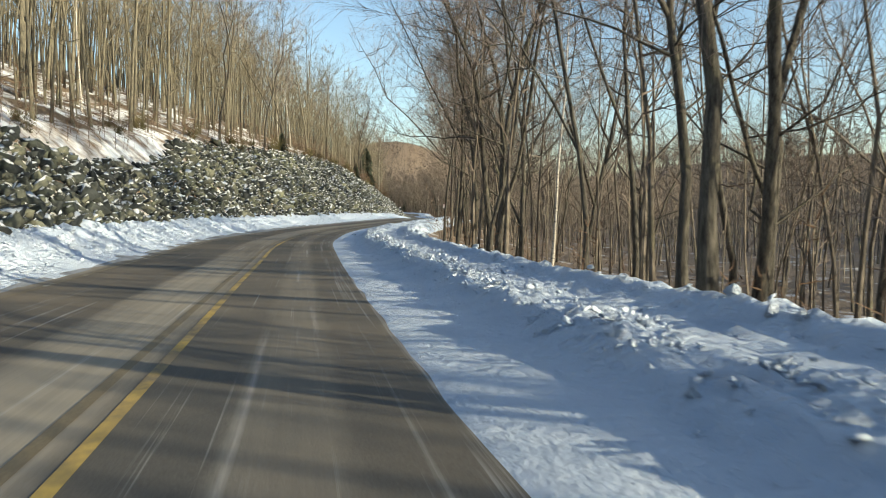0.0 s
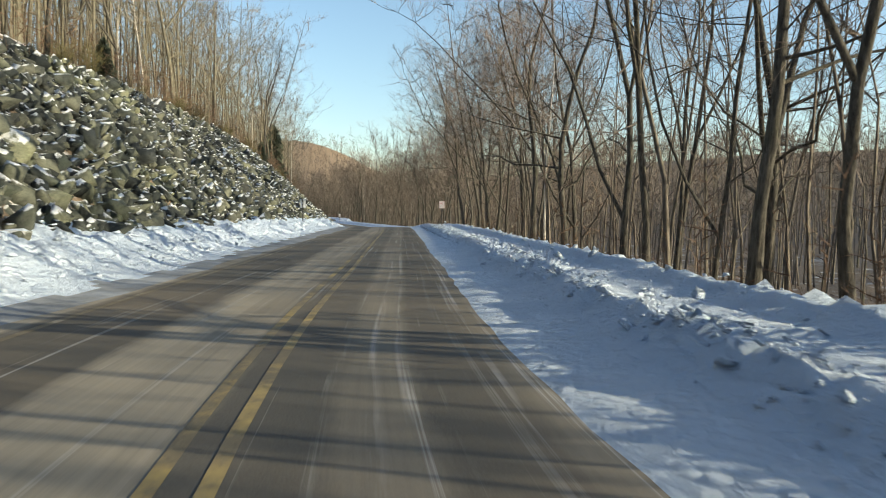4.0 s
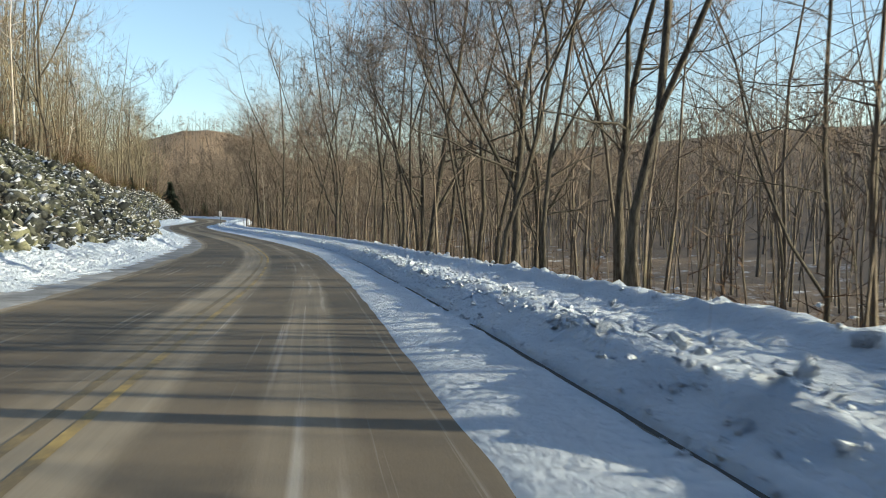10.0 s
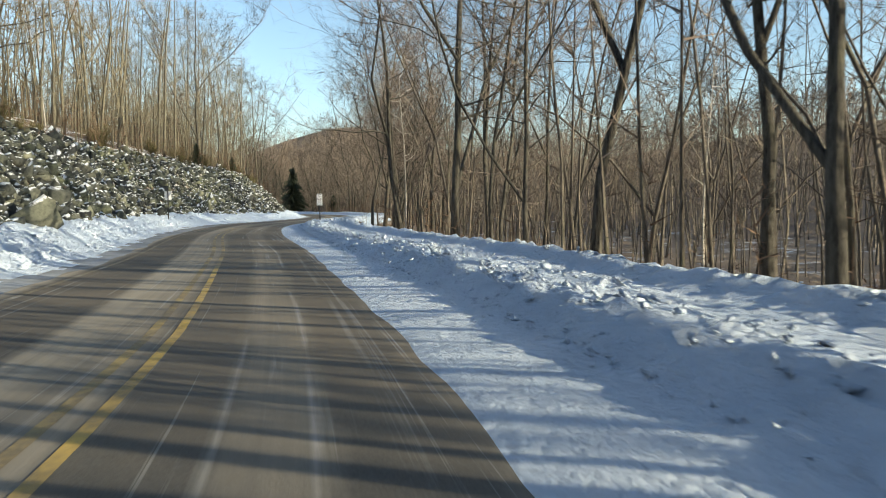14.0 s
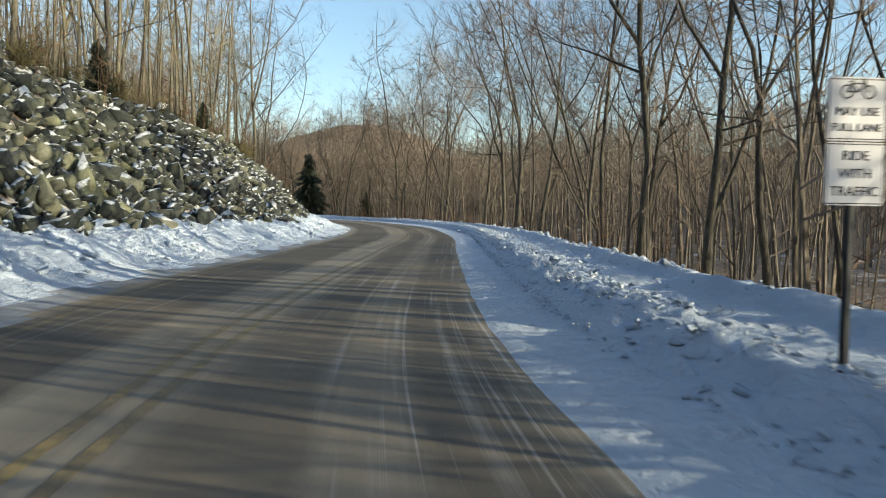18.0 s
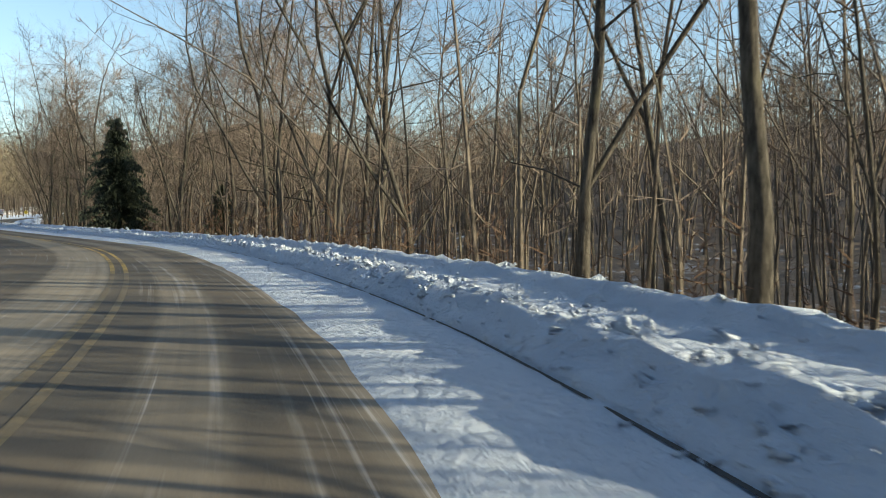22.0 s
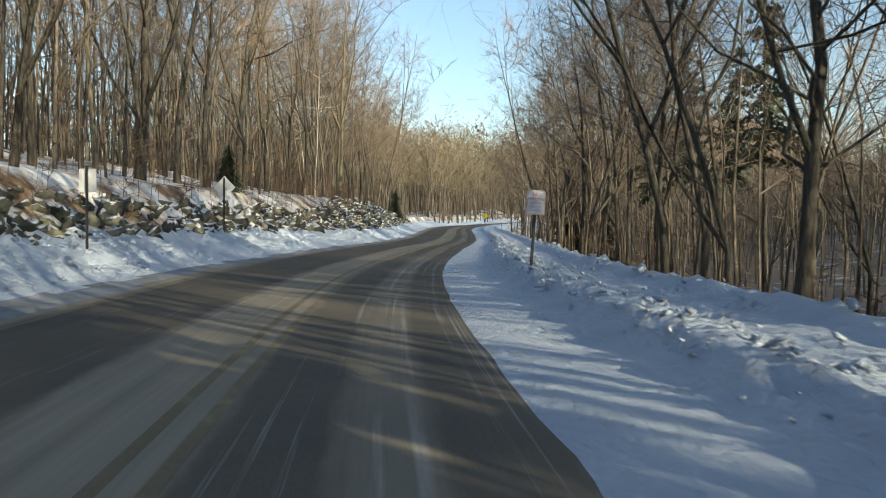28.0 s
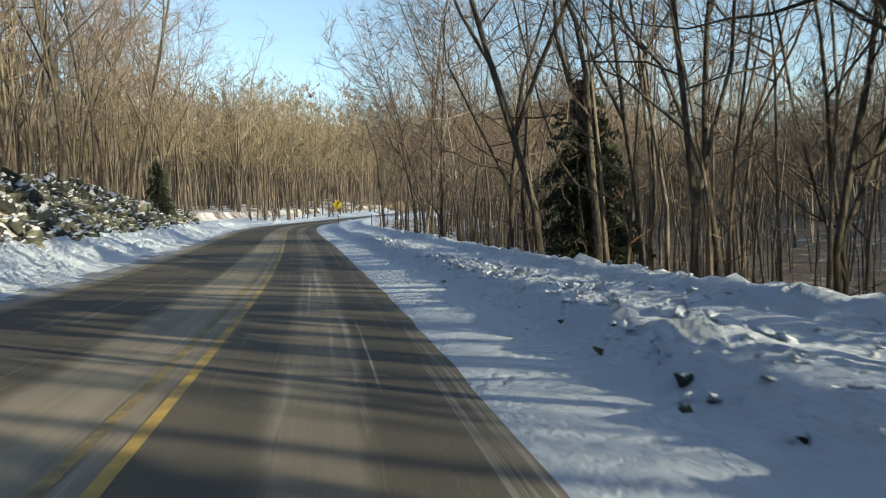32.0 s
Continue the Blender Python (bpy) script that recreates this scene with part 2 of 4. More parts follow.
def bark_material(name, dark, light, scale=1.0):
    m = Mat(name, 0.95, spec=0.1)
    v = m.vec("Object", (5 * scale, 5 * scale, 0.9 * scale))
    who = m.node("ShaderNodeObjectInfo", "Random")
    n = m.noise(v, 3, 6, 0.7)
    c = m.ramp(n, [(0.36, dark), (0.66, light)])
    c = m.mix(m.math("MULTIPLY", who, 0.25), c, (0.11, 0.103, 0.088))
    moss = m.ramp(m.noise(m.vec(), 0.8, 4), [(0.55, (0, 0, 0)), (0.75, (0.5, 0.5, 0.5))])
    c = m.mix(moss, c, (0.13, 0.13, 0.08))
    m.bump(n, 1.0, 0.05)
    return m.done(c)


def birch_material():
    m = Mat("birch_bark", 0.8, spec=0.2)
    n = m.noise(m.vec("Object", (2, 2, 9)), 2.2, 4, 0.7)
    return m.done(m.ramp(n, [(0.36, (0.08, 0.07, 0.06)), (0.46, (0.40, 0.37, 0.33)), (0.8, (0.52, 0.49, 0.44))]))


def twig_material(name, a, b):
    m = Mat(name, 0.9, spec=0.1)
    isle = m.node("ShaderNodeNewGeometry", "Random Per Island")
    return m.done(m.ramp(isle, [(0.0, a), (1.0, b)]))


def plain(name, color, rough=0.6, metal=0.0, vary=0.15, scale=8):
    m = Mat(name, rough, metal)
    n = m.noise(m.vec(), scale, 5, 0.6)
    dark = tuple(x * (1 - vary) for x in color)
    light = tuple(min(1, x * (1 + vary)) for x in color)
    m.bump(n, 0.12, 0.01)
    return m.done(m.ramp(n, [(0.3, dark), (0.7, light)]))


SNOW = snow_material()
THIN_SNOW = thin_snow_material()
FLOOR_LEFT = forest_floor_material("hillside_litter", 0.47, 0.60, (0.10, 0.075, 0.052), (0.225, 0.172, 0.120))
FLOOR_RIGHT = forest_floor_material("valley_litter", 0.56, 0.74, (0.12, 0.093, 0.070), (0.29, 0.225, 0.165))
FLOOR_SNOWY = forest_floor_material("snowy_litter", 0.405, 0.60)
FLOOR_FAR = forest_floor_material("far_litter", 0.70, 0.88, (0.13, 0.100, 0.076), (0.25, 0.195, 0.148))
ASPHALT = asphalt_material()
YELLOW = paint_material("yellow_road_paint", (0.50, 0.345, 0.085), 0.40, 0.60)
YELLOW_WORN = paint_material("worn_yellow_paint", (0.42, 0.31, 0.11), 0.47, 0.66)
YELLOW_GONE = paint_material("faded_yellow_paint", (0.34, 0.26, 0.12), 0.54, 0.74)
WHITE = paint_material("white_road_paint", (0.5, 0.49, 0.46), 0.54, 0.74)
# dark for the bared kerb edge and the shadow in its gap
KERB_SHADED = plain("kerb_shaded", (0.06, 0.06, 0.06), 0.9)
ROCK = rock_material("quarry_stone", 0.755, (0.022, 0.028, 0.031), (0.065, 0.073, 0.074), (0.25, 0.255, 0.195))
# more snow than ROCK, and a lighter base with sunlight painted in
ROCK_SNOWY_LIT = rock_material("snow_dusted_lit_stone", 0.705, (0.050, 0.057, 0.057), (0.095, 0.105, 0.098), (0.32, 0.32, 0.25))
EARTH = plain("earthy_stone", (0.17, 0.125, 0.085), 0.95, 0.0, 0.45, 5)
BARK = bark_material("bark", (0.020, 0.019, 0.017), (0.120, 0.110, 0.094))
BARK_WOODS = bark_material("woodland_bark", (0.050, 0.044, 0.038), (0.200, 0.172, 0.145), 0.6)
BIRCH = birch_material()
TWIG = twig_material("twigs", (0.092, 0.076, 0.065), (0.225, 0.183, 0.153))
# browner than TWIG: distance haze and warm sun are mixed into the colour
TWIG_FAR = twig_material("far_twigs", (0.098, 0.073, 0.056), (0.205, 0.157, 0.121))
# lit copies of the twigs and bark: low golden sun put into the colour
TWIG_SUNLIT = twig_material("sunlit_twigs", (0.105, 0.091, 0.065), (0.215, 0.188, 0.134))
BARK_SUNLIT = bark_material("sunlit_bark", (0.066, 0.060, 0.045), (0.205, 0.186, 0.140), 0.8)
NEEDLE = twig_material("needles", (0.028, 0.038, 0.030), (0.085, 0.100, 0.072))
BRUSH = twig_material("brush", (0.085, 0.057, 0.041), (0.17, 0.115, 0.080))
SHRUB = twig_material("olive_brush", (0.050, 0.046, 0.022), (0.135, 0.118, 0.058))
STEEL = plain("galvanised_post", (0.06, 0.062, 0.065), 0.55, 0.4)
SIGN_WHITE = plain("sign_face_white", (0.72, 0.71, 0.72), 0.5, 0.0, 0.05)
SIGN_BACK = plain("sign_back_aluminium", (0.66, 0.67, 0.68), 0.6, 0.0, 0.08)
SIGN_YELLOW = plain("sign_face_yellow", (0.42, 0.34, 0.03), 0.5, 0.0, 0.05)
INK = plain("sign_ink_black", (0.02, 0.02, 0.02), 0.6)
RED = plain("sign_ink_red", (0.42, 0.09, 0.10), 0.6)
PALE_RED = plain("sign_ink_faded", (0.52, 0.34, 0.34), 0.6)


# ---------------------------------------------------------------- mesh helpers

def mesh_fast(name, verts, faces, material, smooth=False):
    """A mesh from an (n, 3) array of places and an (m, k) array of corners."""
    me = bpy.data.meshes.new(name)
    n, k = faces.shape
    me.vertices.add(len(verts))
    me.vertices.foreach_set("co", np.asarray(verts, np.float32).ravel())
    me.loops.add(n * k)
    me.loops.foreach_set("vertex_index", faces.astype(np.int32).ravel())
    me.polygons.add(n)
    me.polygons.foreach_set("loop_start", np.arange(0, n * k, k, dtype=np.int32))
    me.polygons.foreach_set("loop_total", np.full(n, k, np.int32))
    if smooth:
        me.polygons.foreach_set("use_smooth", np.ones(n, bool))
    me.materials.append(material)
    me.update(calc_edges=True)
    me.validate()
    return me


def part(name, bm, material, parent, label=""):
    me = bpy.data.meshes.new(name)
    bm.to_mesh(me)
    bm.free()
    me.materials.append(material)
    ob = new(name, me)
    ob.parent = parent
    return tagged(ob, label)


def child(name, me, parent, label=""):
    ob = new(name, me)
    ob.parent = parent
    return tagged(ob, label)


def fbm(x, y, scale, octaves=4, seed=0.0):
    """Smooth noise on arrays, from sums of turned sines: about -1 to 1."""
    out, amp, total = np.zeros(np.broadcast(x, y).shape), 1.0, 0.0
    rng = np.random.RandomState(int(seed * 7) + 3)
    f = 1.0 / scale
    for _ in range(octaves):
        layer = np.zeros_like(out)
        for _ in range(5):
            ang, ph, k = rng.uniform(0, 6.283), rng.uniform(0, 6.283), rng.uniform(0.7, 1.4)
            layer = layer + np.sin((x * math.cos(ang) + y * math.sin(ang)) * f * k * 6.283 + ph)
        out, total = out + amp * layer / 2.2, total + amp
        amp, f = amp * 0.55, f * 2.1
    return out / total


# ---------------------------------------------------------------- the line of the road
EYE = 1.42
# the driver's line, every 20 m
LINE = [(0, 0, 0), (-3.88, 20.29, -.26), (-7.16, 39.95, -.34), (-8.05, 59.53, -.36), (-6.74, 78.62, -.37), (-5.14, 98.46, -.33),
        (-3.41, 119.4, -.34), (-1.94, 138.57, -.48), (-.62, 159.66, -.99), (.28, 179.71, -1.56), (.17, 199.32, -1.98), (-1.4, 219.27, -2.22),
        (-5.18, 239.01, -2.08), (-9.58, 257.74, -1.87), (-12.28, 277.38, -1.74), (-11.88, 297.86, -1.69), (-11.18, 317.88, -1.56),
        (-12.91, 337.2, -1.37), (-18.02, 356.45, -1.2), (-26.09, 374.96, -1.08), (-36.03, 392.42, -.81), (-46.72, 410.34, -.48),
        (-55.41, 428.38, -.33), (-61.99, 447.31, -.25), (-67.56, 464.68, -.27)]


def road_line():
    """Places every metre from 150 m behind the start to the far woods, with arc length, tangent and road height."""
    p = np.array(LINE, float)
    u = np.arange(len(p), dtype=float)
    slope = np.gradient(p, axis=0)
    fine = np.linspace(0, len(p) - 1, 1200)
    i = np.minimum(fine.astype(int), len(p) - 2)
    w = (fine - i)[:, None]
    q = ((2 * w**3 - 3 * w**2 + 1) * p[i] + (w**3 - 2 * w**2 + w) * slope[i]
         + (-2 * w**3 + 3 * w**2) * p[i + 1] + (w**3 - w**2) * slope[i + 1])
    s = np.r_[0, np.cumsum(np.hypot(*np.diff(q[:, :2], axis=0).T))]
    grid = np.arange(0, int(s[-1]) + 1.0)
    mid = np.stack([np.interp(grid, s, q[:, k]) for k in range(3)], 1)
    k = 10.7
    back = np.array([[math.sin(radians(k)) * d, -math.cos(radians(k)) * d, 0] for d in np.arange(150, 0, -1)])
    on, h = [mid[-1]], None
    for n in range(1, 900):
        h = np.interp(grid[-1] + n, [479, 500, 520, 540, 560, 580, 600, 630, 670, 720, 1400], [17.6, 19.5, 20.5, 20.5, 15, 4, -4, -8, -14, -20, 0])
        last = on[-1]
        on.append(last + [-math.sin(radians(h)), math.cos(radians(h)), 0])
    on = np.array(on[1:])
    on[:, 2] = np.interp(grid[-1] + np.arange(1, 900), [479, 500, 520, 540, 560, 580, 600, 630, 670, 720, 1400], [-.27, -.17, .18, .55, 1.05, 1.45, 2.0, 2.9, 3.8, 4.8, 12])
    pts = np.concatenate([mid[0] + back, mid, on])
    arc = np.r_[np.arange(-150, 0), grid, grid[-1] + np.arange(1, 900)].astype(float)
    tan = np.gradient(pts[:, :2], axis=0)
    for _ in range(3):
        tan[1:-1] = (tan[:-2] + tan[1:-1] * 2 + tan[2:]) / 4
    tan /= np.hypot(tan[:, 0], tan[:, 1])[:, None]
    return arc, pts, tan


ARC, PTS, TAN = road_line()
S_MIN, S_MAX = ARC[0], ARC[-1]


def place(s, lat):
    """World x, y of arc length s and distance lat to the right of the driver's line."""
    s, lat = np.broadcast_arrays(np.asarray(s, float), np.asarray(lat, float))
    x, y = np.interp(s, ARC, PTS[:, 0]), np.interp(s, ARC, PTS[:, 1])
    tx, ty = np.interp(s, ARC, TAN[:, 0]), np.interp(s, ARC, TAN[:, 1])
    near = np.clip(lat, -42, 42)
    far = lat - near
    g = radians(8)
    return x + ty * near + math.cos(g) * far, y - tx * near + math.sin(g) * far


def road_z(s):
    return np.interp(s, ARC, PTS[:, 2]) - EYE


def left_edge(s):
    """Foot of the snow bank on the uphill side."""
    return np.interp(s, [-50, 0, 60, 100, 150, 168, 195, 210, 226, 240, 262, 290, 330, 380, 430, 480, 560],
                     [-5.5, -5.5, -5.3, -5.6, -6.4, -7.3, -7.6, -7.4, -5.9, -4.9, -4.9, -5.4, -5.6, -6.0, -6.2, -6.6, -6.6])


def asphalt_left(s):
    """Where the asphalt ends under the snow-dusted shoulder on the uphill side."""
    a = np.interp(s, [-50, 20, 36, 52, 70, 118, 130, 145, 168, 195, 226, 240, 262, 276, 290, 325, 380, 400, 436, 450, 480, 560],
                  [-5.4, -5.4, -5.1, -4.5, -4.7, -4.6, -5.0, -5.3, -6.2, -6.6, -5.0, -4.4, -4.1, -4.1, -4.9, -5.3, -5.5, -5.3, -5.3, -5.7, -6.0, -6.0])
    return np.maximum(a, left_edge(s) + 0.1)


def snow_edge(s):
    """Where the ploughed snow begins on the valley side."""
    return np.interp(s, [-50, 20, 45, 68, 115, 130, 165, 182, 197, 212, 230, 268, 279, 310, 324, 338, 348, 368, 384, 400, 457, 480, 560],
                     [1.27, 1.22, 1.46, 1.40, 1.35, 1.22, 1.12, 1.12, 1.46, 1.40, 1.28, 1.38, 1.48, 1.28, 1.10, 1.44, 1.36, 1.62, 1.24, 1.17, 1.12, 1.22, 1.30])


def kerb_line(s):
    """The kerb on the valley side, beyond the ploughed strip."""
    return np.interp(s, [-50, 60, 100, 114, 122, 162, 178, 187, 197, 208, 222, 240, 300, 313, 324, 338, 348, 368, 386, 405, 560],
                     [2.4, 2.4, 2.32, 2.38, 2.24, 2.26, 2.28, 2.5, 2.6, 2.85, 2.7, 2.4, 2.25, 2.22, 2.36, 2.86, 2.86, 2.98, 2.80, 2.45, 2.4])


def yellow_line(s):
    """The centre line on the driver's side."""
    return np.interp(s, [-150, 30, 50, 68, 113, 125, 142, 162, 178, 196, 208, 228, 268, 300, 368, 380, 390, 430, 460, 640],
                     [-1.22, -1.28, -0.95, -1.06, -1.22, -1.50, -1.80, -1.80, -1.62, -1.48, -1.56, -1.25, -1.72, -1.35, -0.96, -1.15, -1.32, -1.27, -1.30, -1.3])


def ridge_line(s):
    """The outer snow ridge where the ground falls to the valley."""
    return np.interp(s, [188, 206, 238, 256], [5.4, 6.3, 6.3, 5.4])


def to_norm(s, lat):
    """Offset on a road of even width: the snow edge at 1.36, the kerb at 2.40, the outer ridge at 5.40."""
    e, k, o = snow_edge(s), kerb_line(s), ridge_line(s)
    mid = 1.36 + (lat - e) * 1.04 / (k - e)
    out = 2.40 + (lat - k) * 3.0 / (o - k)
    return np.where(lat < 0, lat, np.where(lat < e, lat * 1.36 / e, np.where(lat < k, mid, np.where(lat < o, out, lat - o + 5.4))))


def from_norm(s, r):
    """The offset that to_norm() turns into r."""
    e, k, o = snow_edge(s), kerb_line(s), ridge_line(s)
    mid = e + (r - 1.36) * (k - e) / 1.04
    out = k + (r - 2.40) * (o - k) / 3.0
    return np.where(r < 0, r, np.where(r < 1.36, r * e / 1.36, np.where(r < 2.40, mid, np.where(r < 5.4, out, r + o - 5.4))))


def rock_top(s):
    """Height of the top of the stone bank over the road."""
    return np.interp(s, [-60, 0, 20, 45, 64, 92, 118, 148, 166, 190, 205, 220, 262, 300, 326, 342, 380, 405, 430, 460, 500, 526, 548, 800],
                     [4.2, 4.8, 5.4, 5.8, 7.4, 8.8, 9.8, 10.2, 9.2, 8.6, 8.0, 6.7, 6.2, 6.6, 6.1, 2.6, 2.0, 2.2, 2.7, 3.0, 3.9, 3.6, 1.8, 1.8])


def foot_lat(s):
    return left_edge(s) - 3.2


def top_lat(s):
    return foot_lat(s) - (rock_top(s) - 1.0) * 1.08


def ground_z(s, lat):
    """Height of the ground sheet: snow banks, stone bank, hillside, valley and far hills."""
    s, lat = np.broadcast_arrays(np.asarray(s, float), np.asarray(lat, float))
    base = road_z(s)
    # right: plough strip, lumpy bank, trodden shelf, ridge, then the drop to the valley
    r = to_norm(s, lat)
    r = r + np.interp(r, [0, 1, 1.5, 1.9], [0, 1, 1, 0]) * 0.035 * fbm(s, s * 0, 4, 2, 1)
    high = 1 + 0.14 * fbm(s, s * 0, 17, 3, 31)
    right = np.interp(r, [0, 1.15, 1.42, 2.37, 2.40, 2.46, 2.50, 2.58, 6.5, 9, 14, 25, 45, 80, 160, 300, 600, 900],
                      [-.2, -.10, .018, .05, -.03, -.03, .065, .10, -.30, -1.3, -2.6, -4.2, -5.0, -4, 6, 26, 46, 55])
    crest = np.interp(r, [2.58, 2.72, 2.9, 3.1, 3.3, 3.55, 3.9], [.09, .135, .19, .245, .26, .24, .215]) * high
    shelf = np.interp(r, [3.9, 4.3, 4.85, 5.05, 5.38, 5.75, 6.5], [.215, .21, .215, .24, .36, .33, -.30])
    right = np.where((r > 2.58) & (r < 6.5), np.where(r < 3.9, np.maximum(crest, np.where(r > 3.6, shelf, 0)), shelf), right)
    right = np.where((r > 0.5) & (r < 1.5), np.interp(r, [.5, .9, 1.42], [-.09, -.045, .018]) + .003 * fbm(s * 0.05, lat, 0.42, 2, 22), right)
    lump = np.interp(r, [1.45, 1.6, 2.55, 2.75, 3.0, 3.5, 4.0, 5.0, 5.6, 6.5, 9], [0, 0.008, 0.012, .06, .10, .10, .04, .045, .09, .08, .12])
    right = right + lump * (0.35 * fbm(s, lat, 3.1, 3, 3) + 0.8 * fbm(s, lat, 0.8, 3, 8) + 1.3 * np.abs(fbm(s, lat, 0.42, 2, 4)))
    right = right - np.where((r > 4.1) & (r < 4.7), 0.05 * np.clip(fbm(s, lat * 6, 2.5, 3, 9), 0, 1), 0)
    bared = np.clip(np.minimum(np.minimum(np.abs(s - 148) - 44, np.abs(s - 213) - 9), np.abs(s - 346) - 40) / -4, 0, 1) * np.clip(fbm(s, s * 0, 6, 4, 21) * 4 + 2.5, 0, 1)
    right = right + np.where((r > 2.375) & (r < 2.49), 0.09 * (1 - bared), 0)
    # left: bank, stone slope, hillside
    le, ft, zt, tl = left_edge(s), foot_lat(s), rock_top(s), top_lat(s)
    d = -(lat - le) + 0.18 * fbm(s, s * 0, 7, 3, 5)
    off = asphalt_left(s) - lat + 0.10 * fbm(s, s * 0, 5, 3, 33)
    verge = np.interp(off, [-1.4, -.5, -.1, .2, .6, 2.5], [-.2, -.035, -.008, .012, .028, .04]) + np.where((off > -1.2) & (off < .3), .012 * fbm(s * 0.06, lat, 0.7, 3, 23), 0)
    bank = np.where(d < 0, verge, np.maximum(verge, np.interp(d, [0, .3, .8, 1.5, 2.3, 3.2], [.03, .06, .15, .40, .72, .95])))
    bank = bank + np.interp(d, [0, .5, 1.2, 3.2], [.0, .04, .16, .19]) * (0.6 * fbm(s, lat * 0.6, 2.2, 4, 6) + np.interp(s, [380, 420], [0.12, 0.6]) * fbm(s + 0.7 * lat, lat * 0.1, 1.5, 3, 16) + 1.2 * np.abs(fbm(s, lat, 1.0, 3, 26)) - 0.35)
    slope = 1.0 + (ft - lat) / 1.08
    k = np.interp(s, [-60, 200, 300, 360, 420, 470, 520, 800], [.42, .40, .30, .15, .20, .17, .08, .08])
    over = np.maximum(tl - lat, 0)
    hill = zt + k * over / (1 + over / 190) + np.minimum(over / 6, 1) * 0.35 * fbm(s, lat, 11, 4, 7)
    left = np.where(lat > ft, bank, np.where(lat > tl, slope - 0.25, hill))
    z = np.where(lat > -1.0, right, left)
    # woods and hills beyond the last bend
    x, y = place(s, lat)
    rise = 74 * np.exp(-(((x + 72) / 150) ** 2) - ((y - 1100) / 115) ** 2)
    rise = rise + 13 * np.interp(y, [330, 470], [0, 1]) * np.interp(lat, [50, 130], [0, 1])
    rise = rise + 13 * np.exp(-(((x + 172) / 75) ** 2) - ((y - 690) / 62) ** 2)
    rise = rise + 9 * np.interp(y, [625, 700, 800, 900], [0, .25, 1, 1.1]) * np.exp(-(((x + 80) / 420) ** 2))
    return base + z + rise * np.maximum(np.clip((np.abs(lat + 2) - 7) / 40, 0, 1), np.clip((s - 630) / 40, 0, 1))


# ---------------------------------------------------------------- ground and road
def ground():
    ss = np.concatenate([np.arange(-150, -20, 6.0), np.arange(-20, -2, 1.0), np.arange(-2, 500, 0.45), np.arange(500, 560, 0.8), np.arange(560, 700, 3.0), np.arange(700, S_MAX, 16.0), [S_MAX]])
    lats = np.concatenate([[-900, -600, -400, -260, -180, -130, -100, -80], np.arange(-66, -30, 6.0), np.arange(-30, -11, 1.5), np.arange(-11, -4, 0.22),
                           [-3, -1, 0], [1.0, 1.15, 1.25, 1.35, 1.45, 1.6, 1.9, 2.2, 2.37, 2.403, 2.457, 2.50, 2.58], np.arange(2.68, 6.6, 0.14),
                           np.arange(6.8, 12, 1.0), np.arange(12, 46, 5.0), [55, 70, 90, 120, 160, 220, 300, 450, 600, 900]])
    S, Lt = np.meshgrid(ss, lats, indexing="ij")
    Lt = from_norm(S, Lt)
    x, y = place(S, Lt)
    z = ground_z(S, Lt)
    n, m = S.shape
    v = np.stack([x, y, z], -1).reshape(-1, 3)
    i = (np.arange(n - 1)[:, None] * m + np.arange(m - 1)).ravel()
    f = np.stack([i, i + 1, i + m + 1, i + m], 1)
    me = mesh_fast("ground", v, f, SNOW, True)
    me.materials.append(FLOOR_LEFT)
    for mt in (FLOOR_RIGHT, FLOOR_SNOWY, FLOOR_FAR, THIN_SNOW):
        me.materials.append(mt)
    cs, cl = S[:-1, :-1].ravel() + 0.2, Lt[:-1, :-1].ravel() + 0.1
    kind = np.where(cl < foot_lat(cs) - 0.3, np.where((cs > 370) & (cs < 602) & (cl > -34), 3, 1), np.where(to_norm(cs, cl) > 6.6, np.where((cs > 545) & (cl < 16), 3, 2), 0))
    kind = np.where((cs > 31) & (cs < 64) & (cl < foot_lat(cs) - 0.3) & (cl > top_lat(cs) - 2.0), 3, kind)
    kind = np.where((cs > 634) | (np.abs(cl) > 64) | ((cs > 590) & (np.abs(cl) > 24)), 4, kind)
    kind = np.where((cs < 640) & (cl < -2) & (cl > left_edge(cs) - 0.05 + 0.3 * fbm(cs, cs * 0, 3, 3, 35)), 5, kind)
    me.polygons.foreach_set("material_index", kind.astype(np.int32))
    ob = new("ground", me)
    tagged(ob, "snow-covered roadside with ploughed banks and leaf-littered wooded slopes", "ground", kind="structure")


def strip(name, s0, s1, lo, hi, z, material, step=1.0, wobble=0.0, seed=0):
    """A ribbon along the road between two offsets, with u across and v along in metres."""
    ss = np.arange(s0, s1 + step / 2, step)
    cols = np.linspace(0, 1, 2 if wobble or np.isscalar(lo) and hi - lo < 1 else 9)
    lo_, hi_ = np.broadcast_to(lo, ss.shape), np.broadcast_to(hi, ss.shape)
    lat = lo_[:, None] + (hi_ - lo_)[:, None] * cols + wobble * fbm(ss, ss * 0, 14, 2, seed)[:, None]
    S = np.repeat(ss[:, None], len(cols), 1)
    x, y = place(S, lat)
    v = np.stack([x, y, road_z(S) + z], -1).reshape(-1, 3)
    m = len(cols)
    i = (np.arange(len(ss) - 1)[:, None] * m + np.arange(m - 1)).ravel()
    f = np.stack([i, i + 1, i + m + 1, i + m], 1)
    me = mesh_fast(name, v, f, material, True)
    uv = me.uv_layers.new(name="UVMap")
    across = np.where(lat < -3.4, -3.4 + (lat + 3.4) * 2.1 / np.maximum(-3.4 - asphalt_left(S), 0.5), lat)
